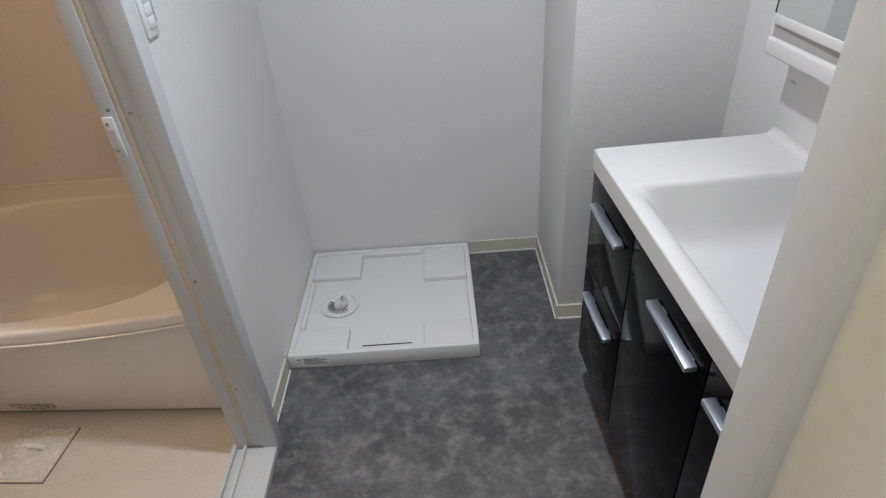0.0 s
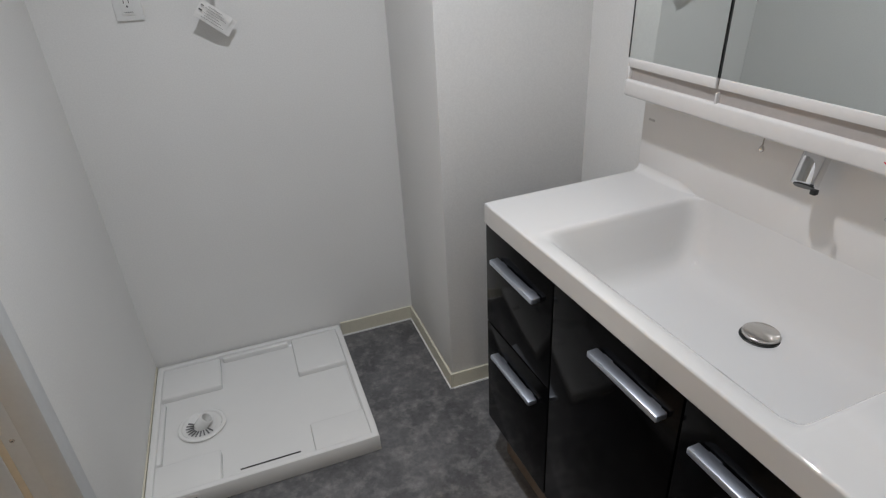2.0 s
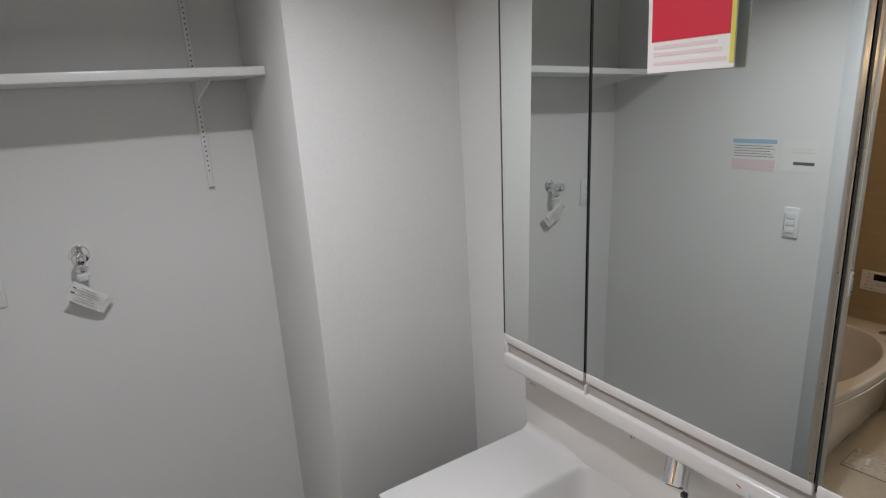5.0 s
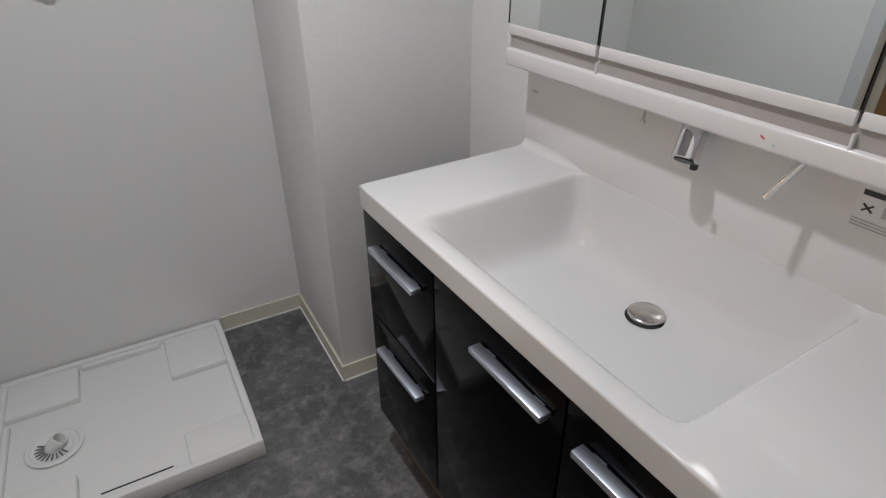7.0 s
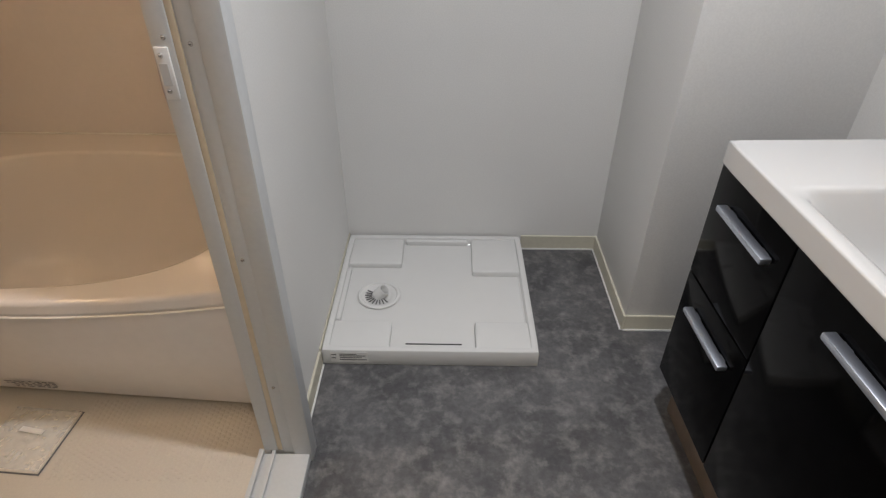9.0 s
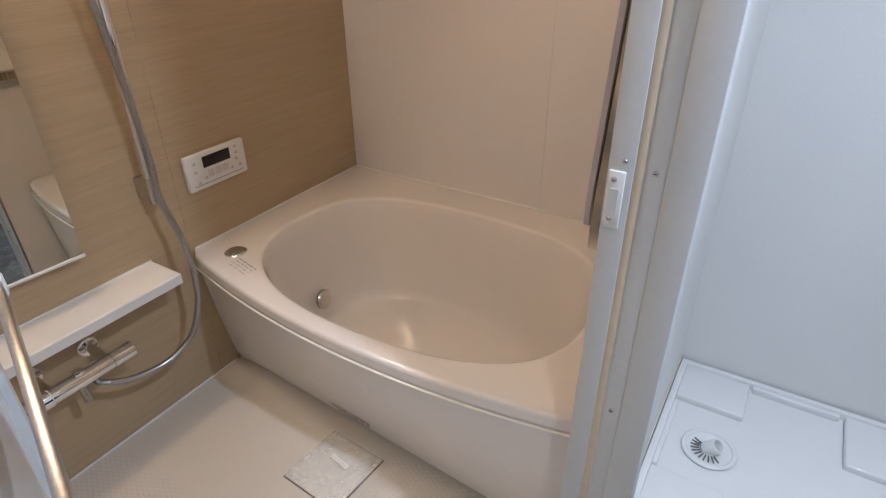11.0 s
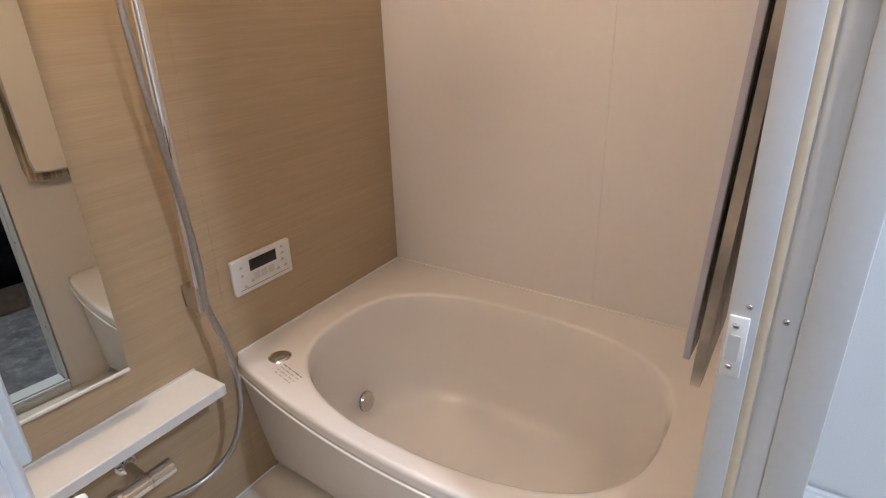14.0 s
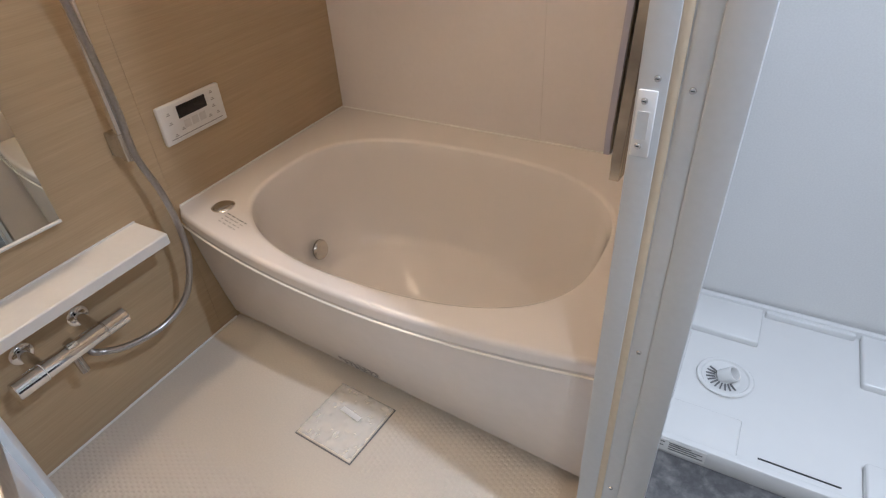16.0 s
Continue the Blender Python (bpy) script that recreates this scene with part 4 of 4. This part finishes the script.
def shower():
    rail = thing("shower_rail", "chrome shower slide rail with handset and hose", "shower", (BATH_W, -0.92, 0.74))
    xr, yr = -1.302, -0.914
    part("rail", rod((xr, yr, 0.72), (xr, yr, 1.88), 0.0155, 28), CHROME, rail)
    for z in (0.735, 1.86):
        f = part("bracket", box(BATH_W, xr + 0.006, yr - 0.017, yr + 0.017, z - 0.032, z + 0.032, 0.004), STEEL, rail)
        part("cap", rod((xr, yr, z - 0.036), (xr, yr, z + 0.036), 0.0185, 24), STEEL, f)
    hold = part("holder", rod((xr + 0.004, yr + 0.072, 1.546), (xr + 0.004, yr - 0.058, 1.552), 0.0165, 28), STEEL, rail, "grey slide holder")
    part("holder_knob", rod((xr + 0.004, yr - 0.056, 1.552), (xr + 0.006, yr - 0.070, 1.553), 0.019, 28), STEEL, hold)
    hand = part("handset", lathe([(0, 0.0), (0.0115, 0.0), (0.0130, 0.02), (0.0155, 0.10), (0.0165, 0.17), (0.0160, 0.222), (0, 0.222)], along((xr + 0.030, yr - 0.050, 1.531), (xr + 0.056, yr - 0.044, 1.752)), 28), CHROME, rail)
    part("head", lathe([(0, 0.034), (0.020, 0.033), (0.038, 0.022), (0.044, 0.010), (0.044, 0.003), (0.040, 0.0), (0, 0.0)], along((xr + 0.108, yr - 0.018, 1.772), (xr + 0.064, yr - 0.036, 1.812)), 36), CHROME, hand)
    part("neck", tube(smooth_path([(xr + 0.056, yr - 0.044, 1.745), (xr + 0.064, yr - 0.041, 1.772), (xr + 0.078, yr - 0.034, 1.794)], 6), 0.0160, 20), CHROME, hand)
    path = smooth_path([(xr + 0.030, yr - 0.050, 1.535), (xr + 0.030, yr - 0.052, 1.45), (xr + 0.032, yr - 0.040, 1.25), (xr + 0.030, yr - 0.016, 1.02), (xr + 0.026, yr - 0.002, 0.84),
                        (xr + 0.026, yr - 0.004, 0.72), (xr + 0.050, yr + 0.012, 0.60), (xr + 0.078, yr + 0.006, 0.50), (xr + 0.080, yr - 0.006, 0.40), (xr + 0.074, yr - 0.05, 0.305),
                        (xr + 0.062, yr - 0.13, 0.262), (xr + 0.048, yr - 0.23, 0.268), (xr + 0.034, yr - 0.30, 0.300), (xr + 0.030, yr - 0.315, 0.325)], 26)
    part("hose", tube(path, 0.0092, 12, 0.10), HOSE, rail, "ribbed grey metal hose")


shower()


def mixer():
    t = thing("shower_mixer", "chrome thermostatic shower mixer on the wood-grain wall", "mixer tap", (BATH_W, -1.26, 0.345))
    x, z = -1.272, 0.345
    part("body", rod((x, -1.335, z), (x, -1.175, z), 0.0225, 36), CHROME, t)
    part("flow_knob", rod((x, -1.175, z), (x, -1.112, z), 0.0235, 36, 0.002), CHROME, t)
    part("knob_ring", rod((x, -1.178, z), (x, -1.173, z), 0.0242, 36), STEEL, t)
    part("heat_knob", rod((x, -1.405, z), (x, -1.335, z), 0.0245, 36, 0.002), CHROME, t)
    part("scale_ring", rod((x, -1.345, z), (x, -1.334, z), 0.0238, 36), WHITEPLASTIC, t, "white temperature scale")
    for y in (-1.330, -1.182):
        leg = part("wall_leg", rod((BATH_W, y, z + 0.018), (x, y, z + 0.008), 0.0135, 24), CHROME, t)
        part("flange", lathe([(0, 0.006), (0.020, 0.006), (0.027, 0.003), (0.029, 0.0)], pose(BATH_W, y, z + 0.018, 0, 90, 0), 32), CHROME, leg)
    part("spout", rod((x + 0.002, -1.262, z - 0.012), (x + 0.014, -1.262, z - 0.062), 0.0115, 24), STEEL, t)
    part("button", box(x - 0.014, x + 0.014, -1.270, -1.245, z + 0.018, z + 0.030, 0.003), CHROME, t)


mixer()


def bath_lids():
    for k, (x, y0, z0) in enumerate(((-0.112, -0.905, 0.885), (-0.132, -0.885, 0.915))):
        t = thing("folded_bath_lid", "grey-edged bath lid panel wrapped in film, hung on the wall", "bath lid panel", (x, y0 + 0.3, z0), "bath lids on the wall")
        m = pose(x, y0, z0, 0, 2.4, 0)
        outline = oblong(0.0, 0.64, 0.0, 1.54 - z0, 0.03, 48)
        bm = loops([[m @ Vector((d, a, b)) for a, b in outline] for d in ((-0.0045, 0.0045) if k else (-0.007, 0.007))], True, True)
        core = part("core", bm, LIDFOAM if k else LIDGLINT, t, smooth=30)
        small = oblong(0.006, 0.634, 0.006, 1.534 - z0, 0.027, 48)
        # wrapped faces carry the film's reflections and their shade as colour
        part("back_face", loops([[m @ Vector((d, a, b)) for a, b in small] for d in (0.0043, 0.0054)], True, True), LIDGLINT, core, "wrapped back with film reflections and shade in its colour", 30)
        part("front_face", loops([[m @ Vector((d, a, b)) for a, b in small] for d in (-0.0054, -0.0043)], True, True), TUB if k else LIDGLINT, core, "cream front" if k else "wrapped front with film reflections and shade in its colour", 30)
    for y in (-0.752, -0.40):
        hook = thing("lid_hook", "white plastic lid hook on the bathroom wall", "hook", (BATH_E, y, 1.55), "lid hooks")
        part("plate", box(-0.086, BATH_E, y - 0.020, y + 0.020, 1.50, 1.60, 0.002), WHITEPLASTIC, hook)
        part("arm", box(-0.150, -0.085, y - 0.015, y + 0.015, 1.563, 1.576, 0.003), WHITEPLASTIC, hook)
        part("lip", box(-0.152, -0.143, y - 0.015, y + 0.015, 1.508, 1.565, 0.003), WHITEPLASTIC, hook)


bath_lids()


def folding_door():
    t = thing("folding_bath_door", "white folding bathroom door, folded open, with a towel bar", "door", (-0.06, -1.73, 0.045))
    a, b, c = Vector((-0.060, -1.736, 0)), Vector((-0.474, -1.596, 0)), Vector((-0.065, -1.762, 0))

    def leaf(p, q, inside):
        d = (q - p)
        w = d.length
        m = Matrix.Translation(p) @ Matrix.Rotation(math.atan2(d.y, d.x), 4, "Z")
        f = part("door_leaf", turned(box(0, w, -0.004, 0.004, 0.06, 1.95), m), PANELWHITE, t)
        part("stile", turned(box(0, 0.028, -0.011, 0.011, 0.05, 1.97, 0.003), m), FRAME, f)
        part("stile", turned(box(w - 0.028, w, -0.011, 0.011, 0.05, 1.97, 0.003), m), FRAME, f)
        part("rail", turned(box(0.028, w - 0.028, -0.011, 0.011, 0.05, 0.10, 0.003), m), FRAME, f)
        part("rail", turned(box(0.028, w - 0.028, -0.011, 0.011, 1.93, 1.97, 0.003), m), FRAME, f)
        return m, w, f

    m, w, f = leaf(a, b, True)
    leaf(c, b + Vector((0.004, -0.026, 0)), False)
    side = -1
    bar = part("towel_bar", turned(box(0.03, w - 0.040, side * 0.036 - 0.004, side * 0.036 + 0.004, 1.088, 1.110, 0.002), m), HOSE, f, "flat brushed steel towel bar")
    part("bar_end", turned(box(w - 0.046, w - 0.030, side * 0.042, side * 0.010, 1.092, 1.112, 0.003), m), WHITEPLASTIC, f, "white end bracket")
    part("bar_end", turned(box(0.010, 0.034, side * 0.044, side * 0.010, 1.092, 1.112, 0.003), m), WHITEPLASTIC, f, "white end bracket")
    part("pull", turned(box(w - 0.006, w + 0.010, side * 0.018, 0.006, 1.135, 1.97, 0.003), m), FRAME, f, "white hinge pull strip")


folding_door()


def bath_lamp():
    x, y, z = BATH_LAMP
    t = thing("wall_lamp", "round glowing wall lamp above the bathroom mirror", "wall lamp", (BATH_W, y, z))
    part("base", lathe([(0, 0.018), (0.045, 0.018), (0.050, 0.012), (0.050, 0.0)], pose(BATH_W, y, z, 0, 90, 0), 32), WHITEPLASTIC, t)
    part("globe", lathe([(0.034, -0.060), (0.048, -0.048), (0.058, -0.020), (0.060, 0.0), (0.056, 0.022), (0.040, 0.045), (0.020, 0.056), (0, 0.060)], pose(x, y, z, 0, 90, 0), 32), GLOBE, t, "warm glowing glass globe")


bath_lamp()
